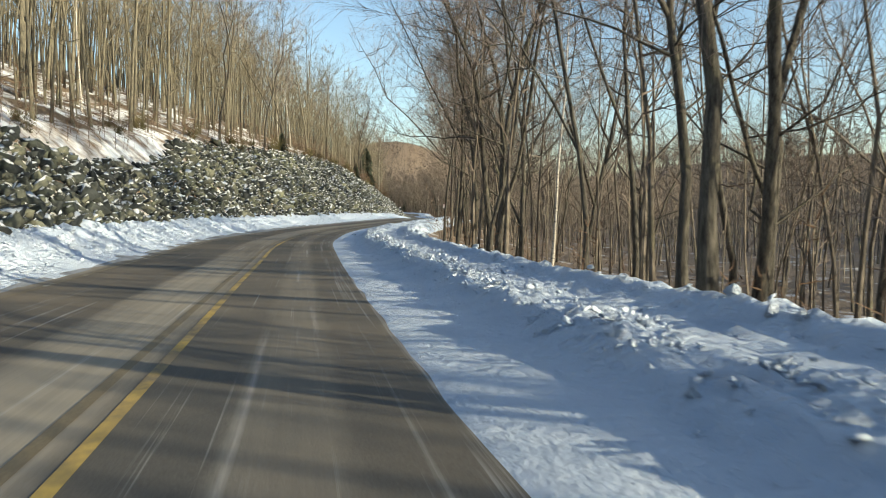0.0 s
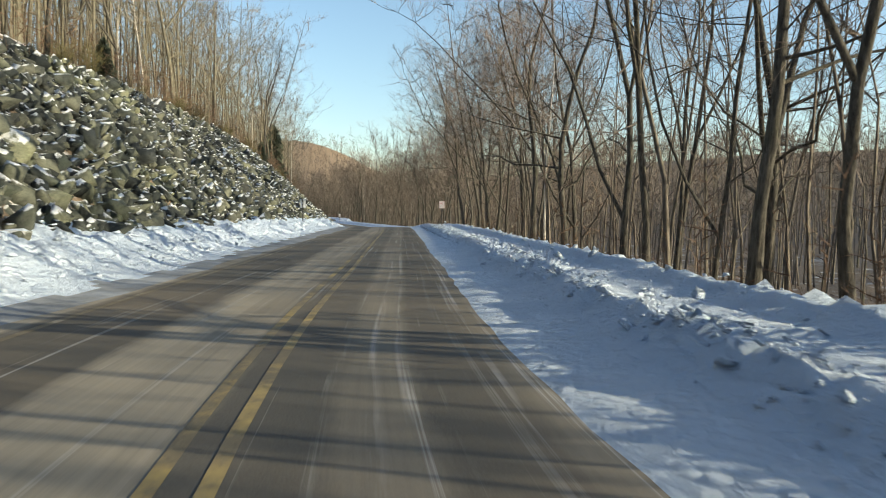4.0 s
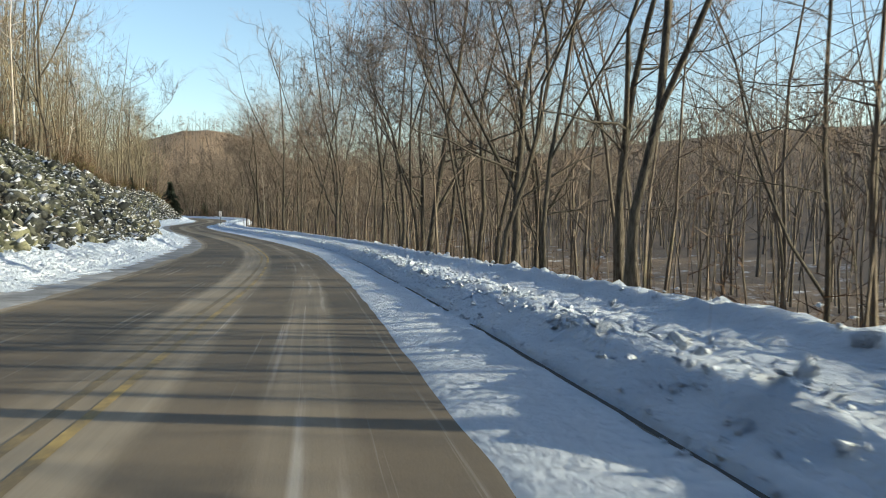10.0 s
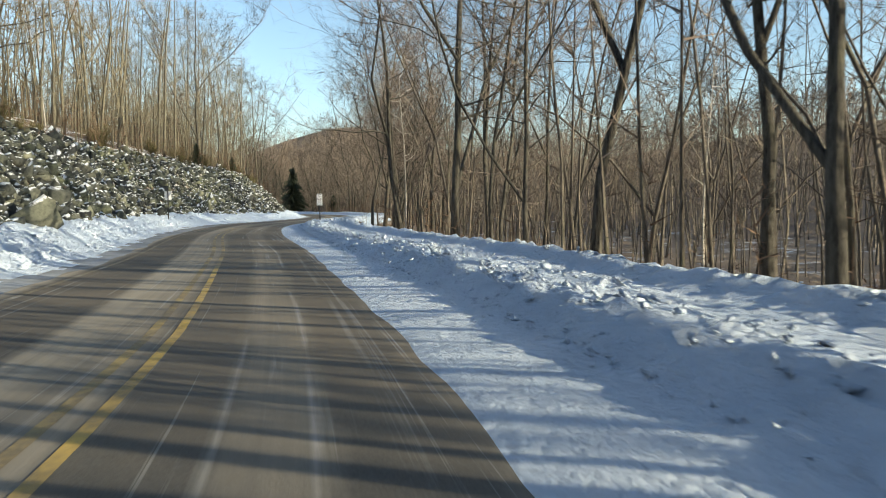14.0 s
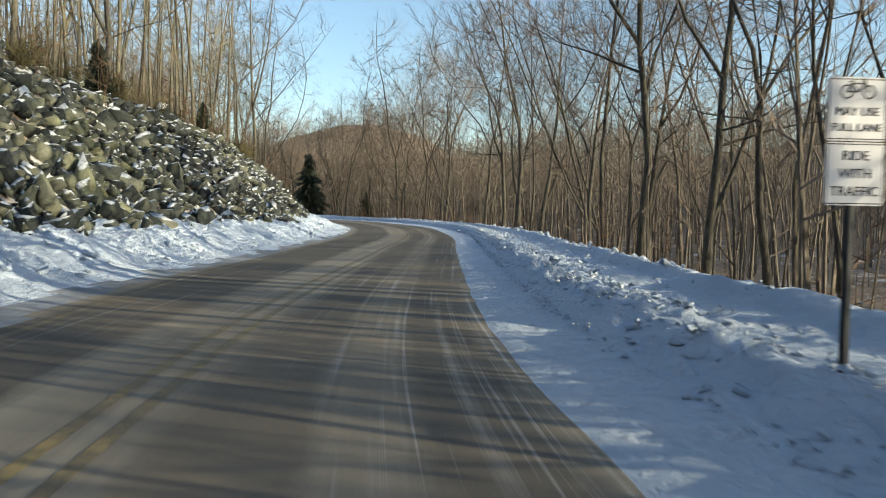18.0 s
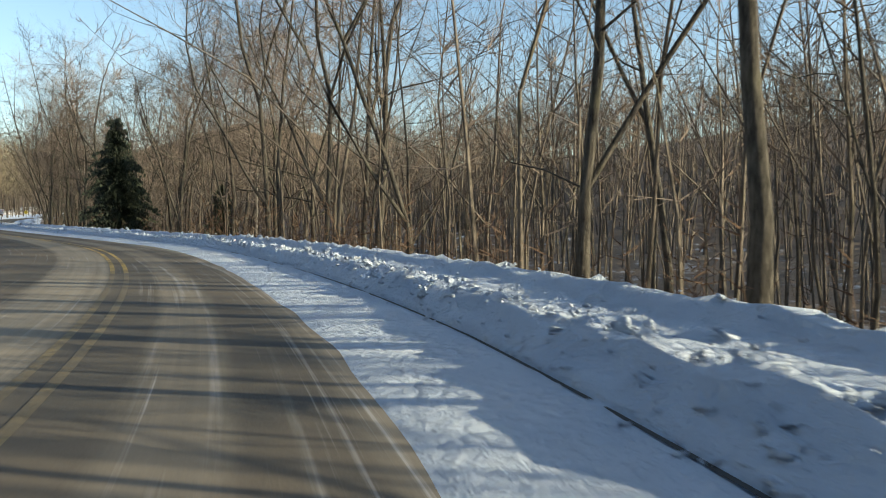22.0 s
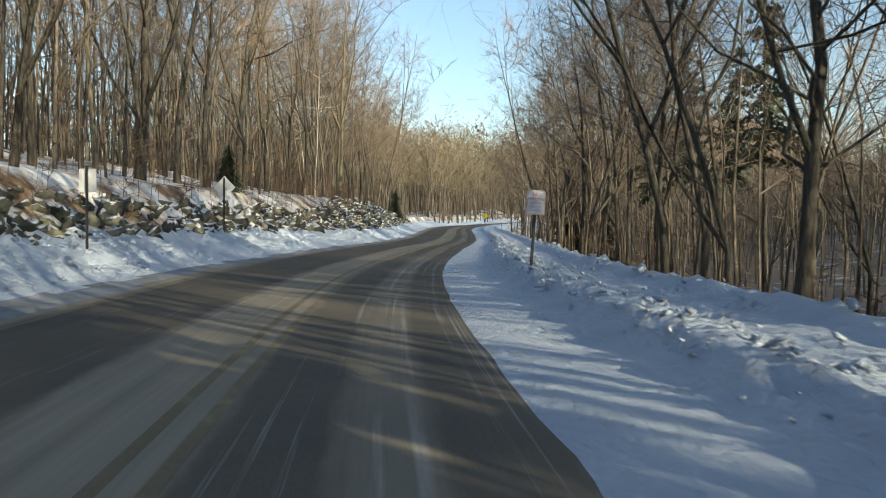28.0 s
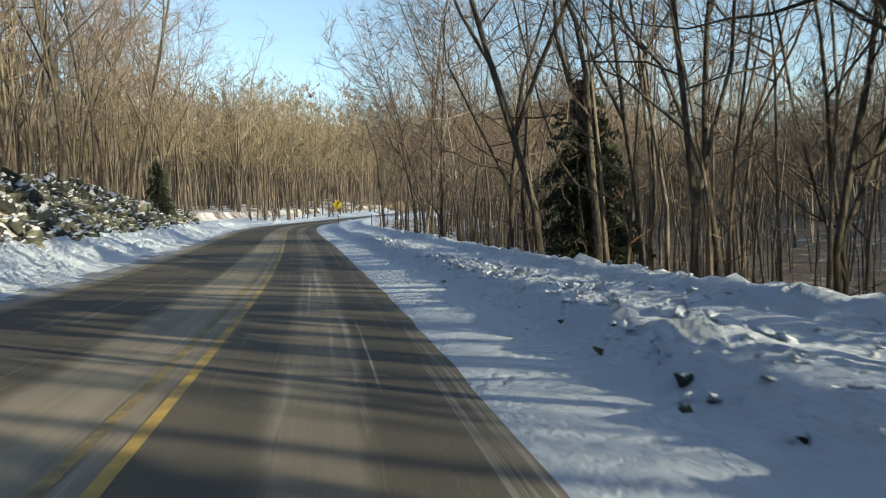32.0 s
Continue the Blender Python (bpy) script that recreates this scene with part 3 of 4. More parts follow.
    uv.data.foreach_set("uv", np.stack([across.ravel()[f.ravel()], S.ravel()[f.ravel()]], 1).astype(np.float32).ravel())
    return new(name, me)


ground()
span = np.arange(-150, 632 + 0.5, 1.0)
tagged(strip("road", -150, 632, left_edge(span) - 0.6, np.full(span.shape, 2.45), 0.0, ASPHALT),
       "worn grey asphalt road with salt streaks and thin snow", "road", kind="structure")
marks = np.arange(-150, 630.5, 2.0)
for a, b, near, far in ((-150, 40, YELLOW, YELLOW_GONE), (40, 80, YELLOW_WORN, YELLOW_WORN), (80, 190, YELLOW_WORN, YELLOW_GONE), (190, 238, YELLOW, YELLOW_WORN),
                        (238, 280, YELLOW_WORN, YELLOW_WORN), (280, 350, YELLOW_GONE, YELLOW_GONE), (350, 400, YELLOW, YELLOW), (400, 450, YELLOW_GONE, YELLOW_GONE), (450, 630, YELLOW, YELLOW_WORN)):
    ss = np.arange(a, b + 0.5, 2.0)
    for shift, mt in ((0.0, near), (-0.31, far)):
        tagged(strip("lane_marking", a, b, yellow_line(ss) + shift - 0.055, yellow_line(ss) + shift + 0.055, 0.004, mt, 2.0),
               "worn yellow centre line on the asphalt", "road marking", kind="structure")
tagged(strip("lane_marking", -150, 630, asphalt_left(marks) + 0.35, asphalt_left(marks) + 0.46, 0.004, WHITE, 2.0),
       "faded white edge line on the asphalt", "road marking", kind="structure")
# flat ribbon: kerb edge and its shadow share one dark colour
for a, b in ((104, 192), (204, 222), (306, 386)):
    span = np.arange(a, b + 0.5, 1.0)
    tagged(strip("kerb", a, b, from_norm(span, 2.40), from_norm(span, 2.455), 0.04, KERB_SHADED, 1.0, 0.008, 13), "dark kerb edge bared beside the ploughed snow, its shadow painted in", "kerb", kind="structure")


# ---------------------------------------------------------------- stone banks
def rock_shape(seed):
    """One angular quarry block, about one unit across."""
    rng = random.Random(seed)
    bm = bmesh.new()
    for _ in range(9):
        v = Vector((rng.uniform(-1, 1), rng.uniform(-1, 1), rng.uniform(-1, 1)))
        v = Vector([math.copysign(abs(c) ** 0.45, c) for c in v]) * 0.5
        bm.verts.new((v.x, v.y * rng.uniform(0.7, 1.0), v.z * 0.72))
    got = bmesh.ops.convex_hull(bm, input=bm.verts)
    bmesh.ops.delete(bm, geom=[e for e in got["geom_interior"] if isinstance(e, bmesh.types.BMVert)], context="VERTS")
    bmesh.ops.triangulate(bm, faces=bm.faces[:])
    bm.verts.ensure_lookup_table()
    for n, v in enumerate(bm.verts):
        v.index = n
    vs = np.array([v.co[:] for v in bm.verts])
    fs = np.array([[v.index for v in f.verts] for f in bm.faces])
    bm.free()
    return vs, fs


ROCKS = [rock_shape(40 + k) for k in range(14)]
ROCK_MESH = [mesh_fast("rock", v, f, ROCK) for v, f in ROCKS]
SNOWY_MESH = [mesh_fast("rock", v, f, ROCK_SNOWY_LIT) for v, f in ROCKS]


def stone_bank(s0, s1, pick0, pick1, label, size, seed, fill=1.0, stone=ROCK, blocks=ROCK_MESH):
    """A slope of dumped quarry stone: the blocks of one stretch are parts, the rest are one mesh."""
    rng = random.Random(seed)
    spots = []
    s = s0
    while s < s1:
        run = abs(float(top_lat(s) - foot_lat(s)))
        n = max(2, int(run * 1.36 / (size * 0.72)))
        for k in range(n):
            if rng.random() > fill or (k + 0.5) / n > np.interp(s, [28, 35, 42, 54, 60, 67, 424, 436, 478, 492, 502], [1.2, 0.85, 0.66, 0.70, 0.85, 1.2, 1.2, 0.60, 0.62, 0.9, 1.2]):
                continue
            spots.append((s + rng.uniform(-.4, .4) * size, (k + rng.uniform(-.1, 1.1)) / n, rng.lognormvariate(0, 0.36) * size))
        s += size * 0.74
    arr = np.array(spots)
    S, U, Z = arr.T
    lat = foot_lat(S) + 0.25 + (top_lat(S) - foot_lat(S) - 0.5) * U
    z = road_z(S) + 0.9 + np.maximum(foot_lat(S) - lat, 0) / 1.08 * 1.0 + np.array([rng.uniform(-.34, .14) for _ in S])
    x, y = place(S, lat)
    near = [i for i in range(len(S)) if pick0 < S[i] < pick1 and U[i] < 0.6]
    rng.shuffle(near)
    near = set(near[:290])
    verts, faces, off = [], [], 0
    home = []
    for i in range(len(S)):
        shape = rng.randrange(len(ROCKS))
        m = pose(x[i], y[i], z[i], rng.uniform(-50, 50), rng.uniform(-50, 50), rng.uniform(0, 360)) @ Matrix.Diagonal((Z[i] * rng.uniform(.9, 1.5), Z[i] * 1.1, Z[i] * rng.uniform(.7, 1.1), 1))
        if i in near:
            home.append((shape, m))
            continue
        a = np.array(m)
        v, f = ROCKS[shape]
        verts.append(v @ a[:3, :3].T + a[:3, 3])
        faces.append(f + off)
        off += len(v)
    bank = new("stone_bank", mesh_fast("stone_bank", np.concatenate(verts), np.concatenate(faces), stone))
    tagged(bank, label, "stone bank", kind="stuff")
    for shape, m in home:
        ob = new("rock", blocks[shape])
        ob.parent = bank
        ob.matrix_basis = m
    return bank


stone_bank(-30, 200, 40, 80, "steep bank of grey-green quarry stone dusted with snow above the road", 0.49, 1)
stone_bank(200, 340, 276, 306, "bank of broken grey quarry stone with snow in its gaps", 0.43, 2)
stone_bank(372, 552, 436, 470, "low bank of snow-dusted grey-green quarry stone at the wood's edge", 0.45, 3, 0.84, ROCK_SNOWY_LIT, SNOWY_MESH)


# ---------------------------------------------------------------- trees
def tube(path, radii, sides):
    """Rings round a polyline: places and quads."""
    path = np.asarray(path, float)
    n = len(path)
    t = np.gradient(path, axis=0)
    t /= np.linalg.norm(t, axis=1)[:, None] + 1e-9
    ref = np.where(np.abs(t[:, 2:3]) > 0.9, [[1.0, 0, 0]], [[0, 0, 1.0]])
    u = np.cross(t, ref)
    u /= np.linalg.norm(u, axis=1)[:, None] + 1e-9
    w = np.cross(t, u)
    ang = np.arange(sides) * 2 * np.pi / sides
    ring = u[:, None] * np.cos(ang)[None, :, None] + w[:, None] * np.sin(ang)[None, :, None]
    v = (path[:, None] + ring * np.asarray(radii)[:, None, None]).reshape(-1, 3)
    i = np.arange(n - 1)[:, None] * sides + np.arange(sides)
    j = np.arange(n - 1)[:, None] * sides + (np.arange(sides) + 1) % sides
    return v, np.stack([i, j, j + sides, i + sides], -1).reshape(-1, 4)


class Bag:
    def __init__(self):
        self.v, self.f, self.n = [], [], 0

    def add(self, v, f):
        self.v.append(v)
        self.f.append(f + self.n)
        self.n += len(v)

    def arrays(self):
        return np.concatenate(self.v), np.concatenate(self.f)


def bent(rng, start, way, length, steps, wander, lift):
    """A wandering polyline that bends upward by lift."""
    p, d, out = np.array(start, float), np.array(way, float), []
    d /= np.linalg.norm(d)
    for _ in range(steps + 1):
        out.append(p.copy())
        p = p + d * length / steps
        d = d + rng.normal(0, wander, 3) + [0, 0, lift]
        d /= np.linalg.norm(d)
    return np.array(out)


def blade(p, q, w):
    """A hair-thin twig: one long tapered triangle."""
    d = np.cross(q - p, [0.31, 0.77, 0.55])
    d = d / (np.linalg.norm(d) + 1e-9) * w
    return np.array([p - d, p + d, q])


class Twigs:
    """Collects twigs as triangles."""

    def __init__(self):
        self.v = []

    def add(self, p, q, w):
        self.v.append(blade(p, q, w))

    def arrays(self):
        v = np.concatenate(self.v)
        return v, np.arange(len(v)).reshape(-1, 3)


def bare_tree(seed, height, girth, first, limbs, reach, fine, tips, lean=(0, 0), leaders=0, sides=7, thin=1.0, level=0, crook=0.05):
    """A leafless broad-leaved tree: trunk, rising leaders, limbs and branches, and a crown of twigs.
    Level 0 is for trees by the road, 1 for the woods behind, 2 for the far woods."""
    rng = np.random.RandomState(seed)
    wood, crown = Bag(), Twigs()
    steps = (9, 6, 4)[level]
    path = bent(rng, (0, 0, 0), (lean[0], lean[1], 1.0), height, steps, crook, 0.03)
    rad = girth * (1 - np.linspace(0, 1, steps + 1) ** 1.2 * 0.9)
    rad[0] *= 1.45
    path[0, 2] -= 0.8
    wood.add(*tube(path, rad, sides))
    stems = [(path, rad, first)]
    turn = rng.uniform(0, 6.28)
    for q in range(leaders):
        k = max(1, int(round(steps * min(0.7, first + 0.22 * q + rng.uniform(-.05, .1)))))
        az = turn + q * 2.4
        n2 = max(3, steps - k)
        tilt = rng.uniform(0.22, 0.85)
        p2 = bent(rng, path[k], [math.cos(az) * tilt, math.sin(az) * tilt, 1], height * (1 - k / steps) * rng.uniform(0.85, 1.1), n2, crook * 1.7, 0.11)
        r2 = rad[k] * rng.uniform(0.6, 0.85) * (1 - np.linspace(0, 1, n2 + 1) ** 1.1 * 0.9)
        wood.add(*tube(p2, r2, max(3, sides - 1)))
        stems.append((p2, r2, 0.15))
    for path, rad, begin in stems:
        n = len(path)
        for _ in range(int(limbs / len(stems)) + 1):
            u = begin + (1 - begin) * rng.uniform(0, 0.98) ** 0.8
            k = min(int(u * (n - 1)), n - 2)
            w = u * (n - 1) - k
            at = path[k] * (1 - w) + path[k + 1] * w
            r0 = (rad[k] * (1 - w) + rad[k + 1] * w) * rng.uniform(0.2, 0.46)
            az = rng.uniform(0, 6.28)
            up = rng.uniform(0.05, 1.15)
            ln = reach * (1.15 - 0.7 * u) * rng.uniform(0.55, 1.3)
            m = (6, 3, 2)[level]
            limb = bent(rng, at, [math.cos(az), math.sin(az), up], ln, m, 0.24, 0.09)
            if level == 2:
                crown.add(limb[0], limb[-1], max(r0, 0.03))
            else:
                wood.add(*tube(limb, np.linspace(max(r0, 0.022), 0.008, m + 1), 4 - level))
            for _ in range(fine):
                j = rng.randint(1, m + 1)
                d = limb[j] - limb[j - 1]
                d = d / np.linalg.norm(d) + rng.normal(0, 0.55, 3) + [0, 0, 0.3]
                d = d / np.linalg.norm(d)
                lt = ln * rng.uniform(0.25, 0.6)
                a0 = limb[j] - (limb[j] - limb[j - 1]) * rng.uniform(0, 0.8)
                twig = bent(rng, a0, d, lt, 2, 0.16, 0.10)
                crown.add(a0, twig[2], 0.013 * thin)
                for _ in range(tips):
                    q = rng.randint(0, 2)
                    w = rng.uniform(0.1, 1)
                    p0 = twig[q] * (1 - w) + twig[q + 1] * w
                    e = d + rng.normal(0, 0.6, 3) + [0, 0, 0.2]
                    crown.add(p0, p0 + e / np.linalg.norm(e) * ln * rng.uniform(0.16, 0.42), 0.0075 * thin)
    return wood.arrays(), crown.arrays()


def tree_thing(name, wood, crown, bark, twig, label):
    top = new(name)
    tagged(top, label, "tree", "roadside trees")
    child("trunk", mesh_fast("trunk", *wood, bark, True), top)
    child("crown", mesh_fast("crown", *crown, twig), top)
    return top


KINDS = []
for k in range(12):
    KINDS.append(bare_tree(100 + k, 18.5 + 1.3 * (k % 5), 0.082 + 0.020 * (k % 6), 0.10 + 0.07 * (k % 4), 36, 5.2 + 0.7 * (k % 3), 8, 7,
                           (0.06 * (k % 3 - 1), 0.05 * (k % 2)), (1, 2, 2, 3, 2, 1)[k % 6], 6, 0.85, crook=0.065 + 0.03 * (k % 3)))
SLIM = [bare_tree(200 + k, 13 + k, 0.055 + 0.012 * k, 0.35, 14, 2.6, 5, 6, (0.06 * (k - 1), 0.05), 0, 5) for k in range(3)]
TALL = [bare_tree(250 + k, 19 + 1.5 * (k % 3), 0.085 + 0.02 * (k % 4), 0.32, 18, 4.0, 6, 6, (0.03 * (k % 3 - 1), 0), k % 2, 6, crook=0.025) for k in range(5)]
MID = [bare_tree(300 + k, 16.5 + 2.0 * (k % 4), 0.055 + 0.018 * (k % 4), 0.26, 17, 4.4, 5, 4, (0.06 * (k % 3 - 1), 0.03), (1, 1, 2)[k % 3], 4, 0.85, 1, 0.10) for k in range(9)]
FAR = [bare_tree(500 + k, 17 + 1.6 * (k % 4), 0.10 + 0.03 * (k % 3), 0.26, 9, 3.9, 4, 3, (0.03 * (k % 3 - 1), 0), k % 2, 3, 1.8, 2, 0.07) for k in range(8)]
POLE = [bare_tree(600 + k, 8.5 + 1.7 * k, 0.035 + 0.009 * k, 0.22, 7, 2.6, 4, 2, (0.05 * (k % 3 - 1), 0.03), 0, 3, 1.2, 2, 0.09) for k in range(5)]
GOLD = [bare_tree(520 + k, 16.0 + 1.6 * (k % 4), 0.09 + 0.03 * (k % 3), 0.26, 10, 4.0, 5, 2, (0.03 * (k % 3 - 1), 0), k % 2, 4, 3.0, 2) for k in range(8)]
HAZE = [bare_tree(550 + k, 17 + 1.6 * (k % 4), 0.16, 0.2, 8, 4.4, 3, 1, (0, 0), k % 2, 3, 15.0, 2) for k in range(6)]
SAPLING = [bare_tree(400 + k, 2.6 + 1.0 * k, 0.016, 0.10, 6, 1.2, 3, 1, (0.1 * (k - 1), 0.06), 0, 3, 1.1, 2) for k in range(4)]


def scatter(rng, n, s_range, lat_of, gap, taken):
    """Places in plan with a least distance between them."""
    out, tries = [], 0
    while len(out) < n and tries < n * 30:
        tries += 1
        s = rng.uniform(*s_range)
        lat = lat_of(s, rng)
        x, y = (float(c) for c in place(s, lat))
        key = (int(x // 4), int(y // 4))
        if any((x - a) ** 2 + (y - b) ** 2 < gap**2 for i in (-1, 0, 1) for j in (-1, 0, 1) for a, b in taken.get((key[0] + i, key[1] + j), ())):
            continue
        taken.setdefault(key, []).append((x, y))
        out.append((s, lat, x, y))
    z = ground_z(np.array([o[0] for o in out]), np.array([o[1] for o in out]))
    return [(*o, float(h)) for o, h in zip(out, z)]


TAKEN = {}
rng = random.Random(5)
MASTERS = [tree_thing("tree", w, c, BARK, TWIG, "tall bare broad-leaved tree with grey-brown bark in snow") for w, c in KINDS]
TALLS = [tree_thing("tree", w, c, BARK_SUNLIT, TWIG_SUNLIT, "tall straight bare tree with sunlit olive-grey bark on the slope") for w, c in TALL]
BIRCHES = [tree_thing("birch_tree", w, c, BIRCH, TWIG, "slender bare birch with pale bark in snow") for w, c in SLIM]
USED = set()


def plant(master, x, y, z, scale, turn):
    m = pose(x, y, z, rng.gauss(0, 2.5), rng.gauss(0, 2.5), turn)
    if master not in USED:
        USED.add(master)
        master.matrix_basis = m @ Matrix.Scale(scale, 4)
        return master
    ob = copy_thing(master, m)
    ob.scale = (scale,) * 3
    return ob


# trees that stand out along the road: arc length and offset
RIGHT_TREES = [(14, 9.4), (13.2, 7.9), (16, 8.9), (22, 8.7), (33, 8.7), (63, 9.9), (77, 8.7), (74, 8.4), (72, 9.6), (85, 8.7), (95, 8.7), (127, 8.7),
               (130, 8.9), (117, 8.7), (144, 10.6), (171, 7.6), (163, 8.7), (152, 8.7), (180, 8.7), (190, 9.8), (184, 8.7), (200, 8.7),
               (217, 11.2), (229, 8.7), (243, 8.7), (239, 9.2), (250, 14.2), (259, 12.8), (266, 8.9), (291, 11.5), (311, 8.7), (345, 8.7), (340, 8.7),
               (337, 8.9), (334, 8.4), (370, 8.9), (364, 8.7), (399, 13), (437, 10.9), (444, 8.8), (452, 9.3), (468, 9.5), (474, 8.8), (507, 9), (495, 8.7), (531, 9.8), (511, 12.9)]
BEND_TREES = [(366, 12.5), (372, 15), (376, 10.5), (380, 18), (384, 14.5), (393, 20), (403, 21), (413, 17), (423, 12.5), (432, 12), (440, 15), (429, 20), (434, 25), (443, 20.5), (447, 27), (456, 13), (459, 21), (464, 29), (477, 12.5), (481, 24), (489, 14.5), (492, 30), (498, 19)]
LEFT_TREES = [(42, 1.2), (46, 2), (51, 1.5), (58, 1.3), (62, 2.6), (137, 4), (151, 6), (182, 3), (298, 1.3), (303, 1.5), (290, 2), (324, 1.2), (315, 3),
              (431, 3.4), (439, 2.6), (449, 3), (456, 2.0), (458, 3.1), (461, 2.4), (472, 2.2), (485, 2.6), (488, 1.9), (498, 2.2), (526, 1.5), (516, 2), (503, 3.2), (508, 5), (512, 2.6), (520, 4.4), (531, 3.2), (536, 2.2), (540, 5.5), (546, 3), (552, 2.4), (559, 4)]
for s, lat in RIGHT_TREES + [(s, float(top_lat(s)) - d) for s, d in LEFT_TREES]:
    x, y = (float(c) for c in place(s, lat))
    TAKEN.setdefault((int(x // 4), int(y // 4)), []).append((x, y))
    kinds = TALLS if lat < 0 and s < 400 else MASTERS
    plant(rng.choice(kinds), x, y, float(ground_z(s, lat)), rng.uniform(1.15, 1.45) if lat < 0 and s > 400 else rng.uniform(0.9, 1.2), rng.uniform(0, 360))

for s, lat in BEND_TREES:
    x, y = (float(c) for c in place(s, lat))
    TAKEN.setdefault((int(x // 4), int(y // 4)), []).append((x, y))
    plant(rng.choice(MASTERS), x, y, float(ground_z(s, lat)), rng.uniform(1.15, 1.4), rng.uniform(0, 360))


def clear(s, lat):
    """Keeps the front of the spruces free."""
    return lat + 7.5 if 386 < s < 422 and lat < 13 else lat


def right_near(s, r):
    return clear(s, 7.4 + abs(r.gauss(0, 1)) * 4.0)


def left_near(s, r):
    return float(top_lat(s)) - 0.8 - abs(r.gauss(0, 1)) * 5.0


for s, lat, x, y, z in scatter(rng, 140, (-12, 540), right_near, 2.0, TAKEN) + scatter(rng, 6, (462, 560), right_near, 1.6, TAKEN) + scatter(rng, 75, (15, 400), left_near, 2.2, TAKEN) + scatter(rng, 45, (405, 535), left_near, 2.0, TAKEN):
    pick = rng.choice(BIRCHES) if rng.random() < 0.08 else rng.choice(TALLS if lat < 0 and rng.random() < 0.8 else MASTERS)
    plant(pick, x, y, z, rng.uniform(0.95, 1.35) if lat < 0 else rng.uniform(0.75, 1.12), rng.uniform(0, 360))


def woodland(name, spots, kinds, label, twig, lo=0.8, hi=1.2, bark=None):
    """Many trees in one mesh of stems and one of twigs."""
    stems, tops = Bag(), Bag()
    for s, lat, x, y, z in spots:
        wood, crown = kinds[rng.randrange(len(kinds))]
        a, k = rng.uniform(0, 6.283), rng.uniform(lo, hi)
        turn = np.array([[math.cos(a), -math.sin(a), rng.gauss(0, 0.05)], [math.sin(a), math.cos(a), rng.gauss(0, 0.05)], [0, 0, 1]]) * k
        for bag, (v, f) in ((stems, wood), (tops, crown)):
            bag.add(v @ turn.T + [x, y, z], f)
    top = new(name, mesh_fast(name, *stems.arrays(), bark or BARK_WOODS, True))
    tagged(top, label, "woodland", kind="stuff")
    tagged(child("twigs", mesh_fast("twigs", *tops.arrays(), twig), top), kind="stuff")


mid = scatter(rng, 400, (-40, 600), lambda s, r: clear(s, 8.0 + r.random() ** 1.2 * 36), 1.25, TAKEN)
mid += scatter(rng, 80, (180, 310), lambda s, r: 12 + r.random() * 32, 1.25, TAKEN)
mid += scatter(rng, 55, (330, 440), lambda s, r: clear(s, 10 + r.random() * 34), 1.25, TAKEN)
mid += scatter(rng, 25, (396, 446), lambda s, r: 20 + r.random() * 26, 1.25, TAKEN)
mid += scatter(rng, 170, (505, 625), lambda s, r: 9.5 + r.random() ** 1.2 * 40, 1.2, TAKEN)
woodland("woodland", mid, MID, "dense bare winter woods falling away below the road", TWIG)
mid = scatter(rng, 300, (0, 400), lambda s, r: float(top_lat(s)) - 1.2 - r.random() ** 1.2 * 26, 1.2, TAKEN)
woodland("woodland", mid, MID + TALL[:2], "dense sunlit bare woods on the slope above the road", TWIG_SUNLIT, bark=BARK_SUNLIT)
mid = scatter(rng, 230, (400, 560), lambda s, r: float(top_lat(s)) - 1.2 - r.random() ** 1.2 * 30, 1.2, TAKEN)
mid += scatter(rng, 60, (402, 480), lambda s, r: float(top_lat(s)) - 5.0 - r.random() * 34, 1.2, TAKEN)
mid += scatter(rng, 150, (500, 592), lambda s, r: float(top_lat(s)) - 2.0 - r.random() ** 1.2 * 34, 1.2, TAKEN)
woodland("woodland", mid, MID, "grey-brown bare woods above the low stone bank", TWIG_FAR, 0.9, 1.3)
far = scatter(rng, 1050, (-40, 700), lambda s, r: 50 + r.random() * 80, 1.6, TAKEN)
far += scatter(rng, 330, (20, 420), lambda s, r: 60 + r.random() * 60, 1.6, TAKEN)
far += scatter(rng, 60, (345, 425), lambda s, r: 24 + r.random() * 12, 1.5, TAKEN)
far += scatter(rng, 230, (335, 455), lambda s, r: 44 + r.random() * 40, 1.4, TAKEN)
far += scatter(rng, 300, (310, 480), lambda s, r: 66 + r.random() * 46, 1.5, TAKEN)
far += scatter(rng, 320, (450, 640), lambda s, r: 55 + r.random() * 60, 1.4, TAKEN)
woodland("far_woodland", far, FAR, "bare winter woods filling the valley below the road", TWIG_FAR, 0.78, 1.08)
far = scatter(rng, 260, (15, 180), lambda s, r: float(top_lat(s)) - 4 - r.random() * 40, 1.2, TAKEN)
far += scatter(rng, 900, (5, 400), lambda s, r: float(top_lat(s)) - 5 - r.random() * 50, 1.3, TAKEN)
woodland("far_woodland", far, FAR, "olive-gold bare woods high on the sunlit slope", TWIG_SUNLIT, 0.85, 1.25, BARK_SUNLIT)
far = scatter(rng, 620, (395, 510), lambda s, r: float(top_lat(s)) - 8 - r.random() * 70, 1.4, TAKEN)
woodland("far_woodland", far, FAR, "golden-brown bare woods deep behind the low stone bank", TWIG_SUNLIT, 0.85, 1.15)
far = scatter(rng, 1000, (572, 690), lambda s, r: -r.random() ** 1.4 * 70 - 8, 1.2, TAKEN)
far += scatter(rng, 250, (525, 575), lambda s, r: -r.random() * 60 - 14, 1.4, TAKEN)
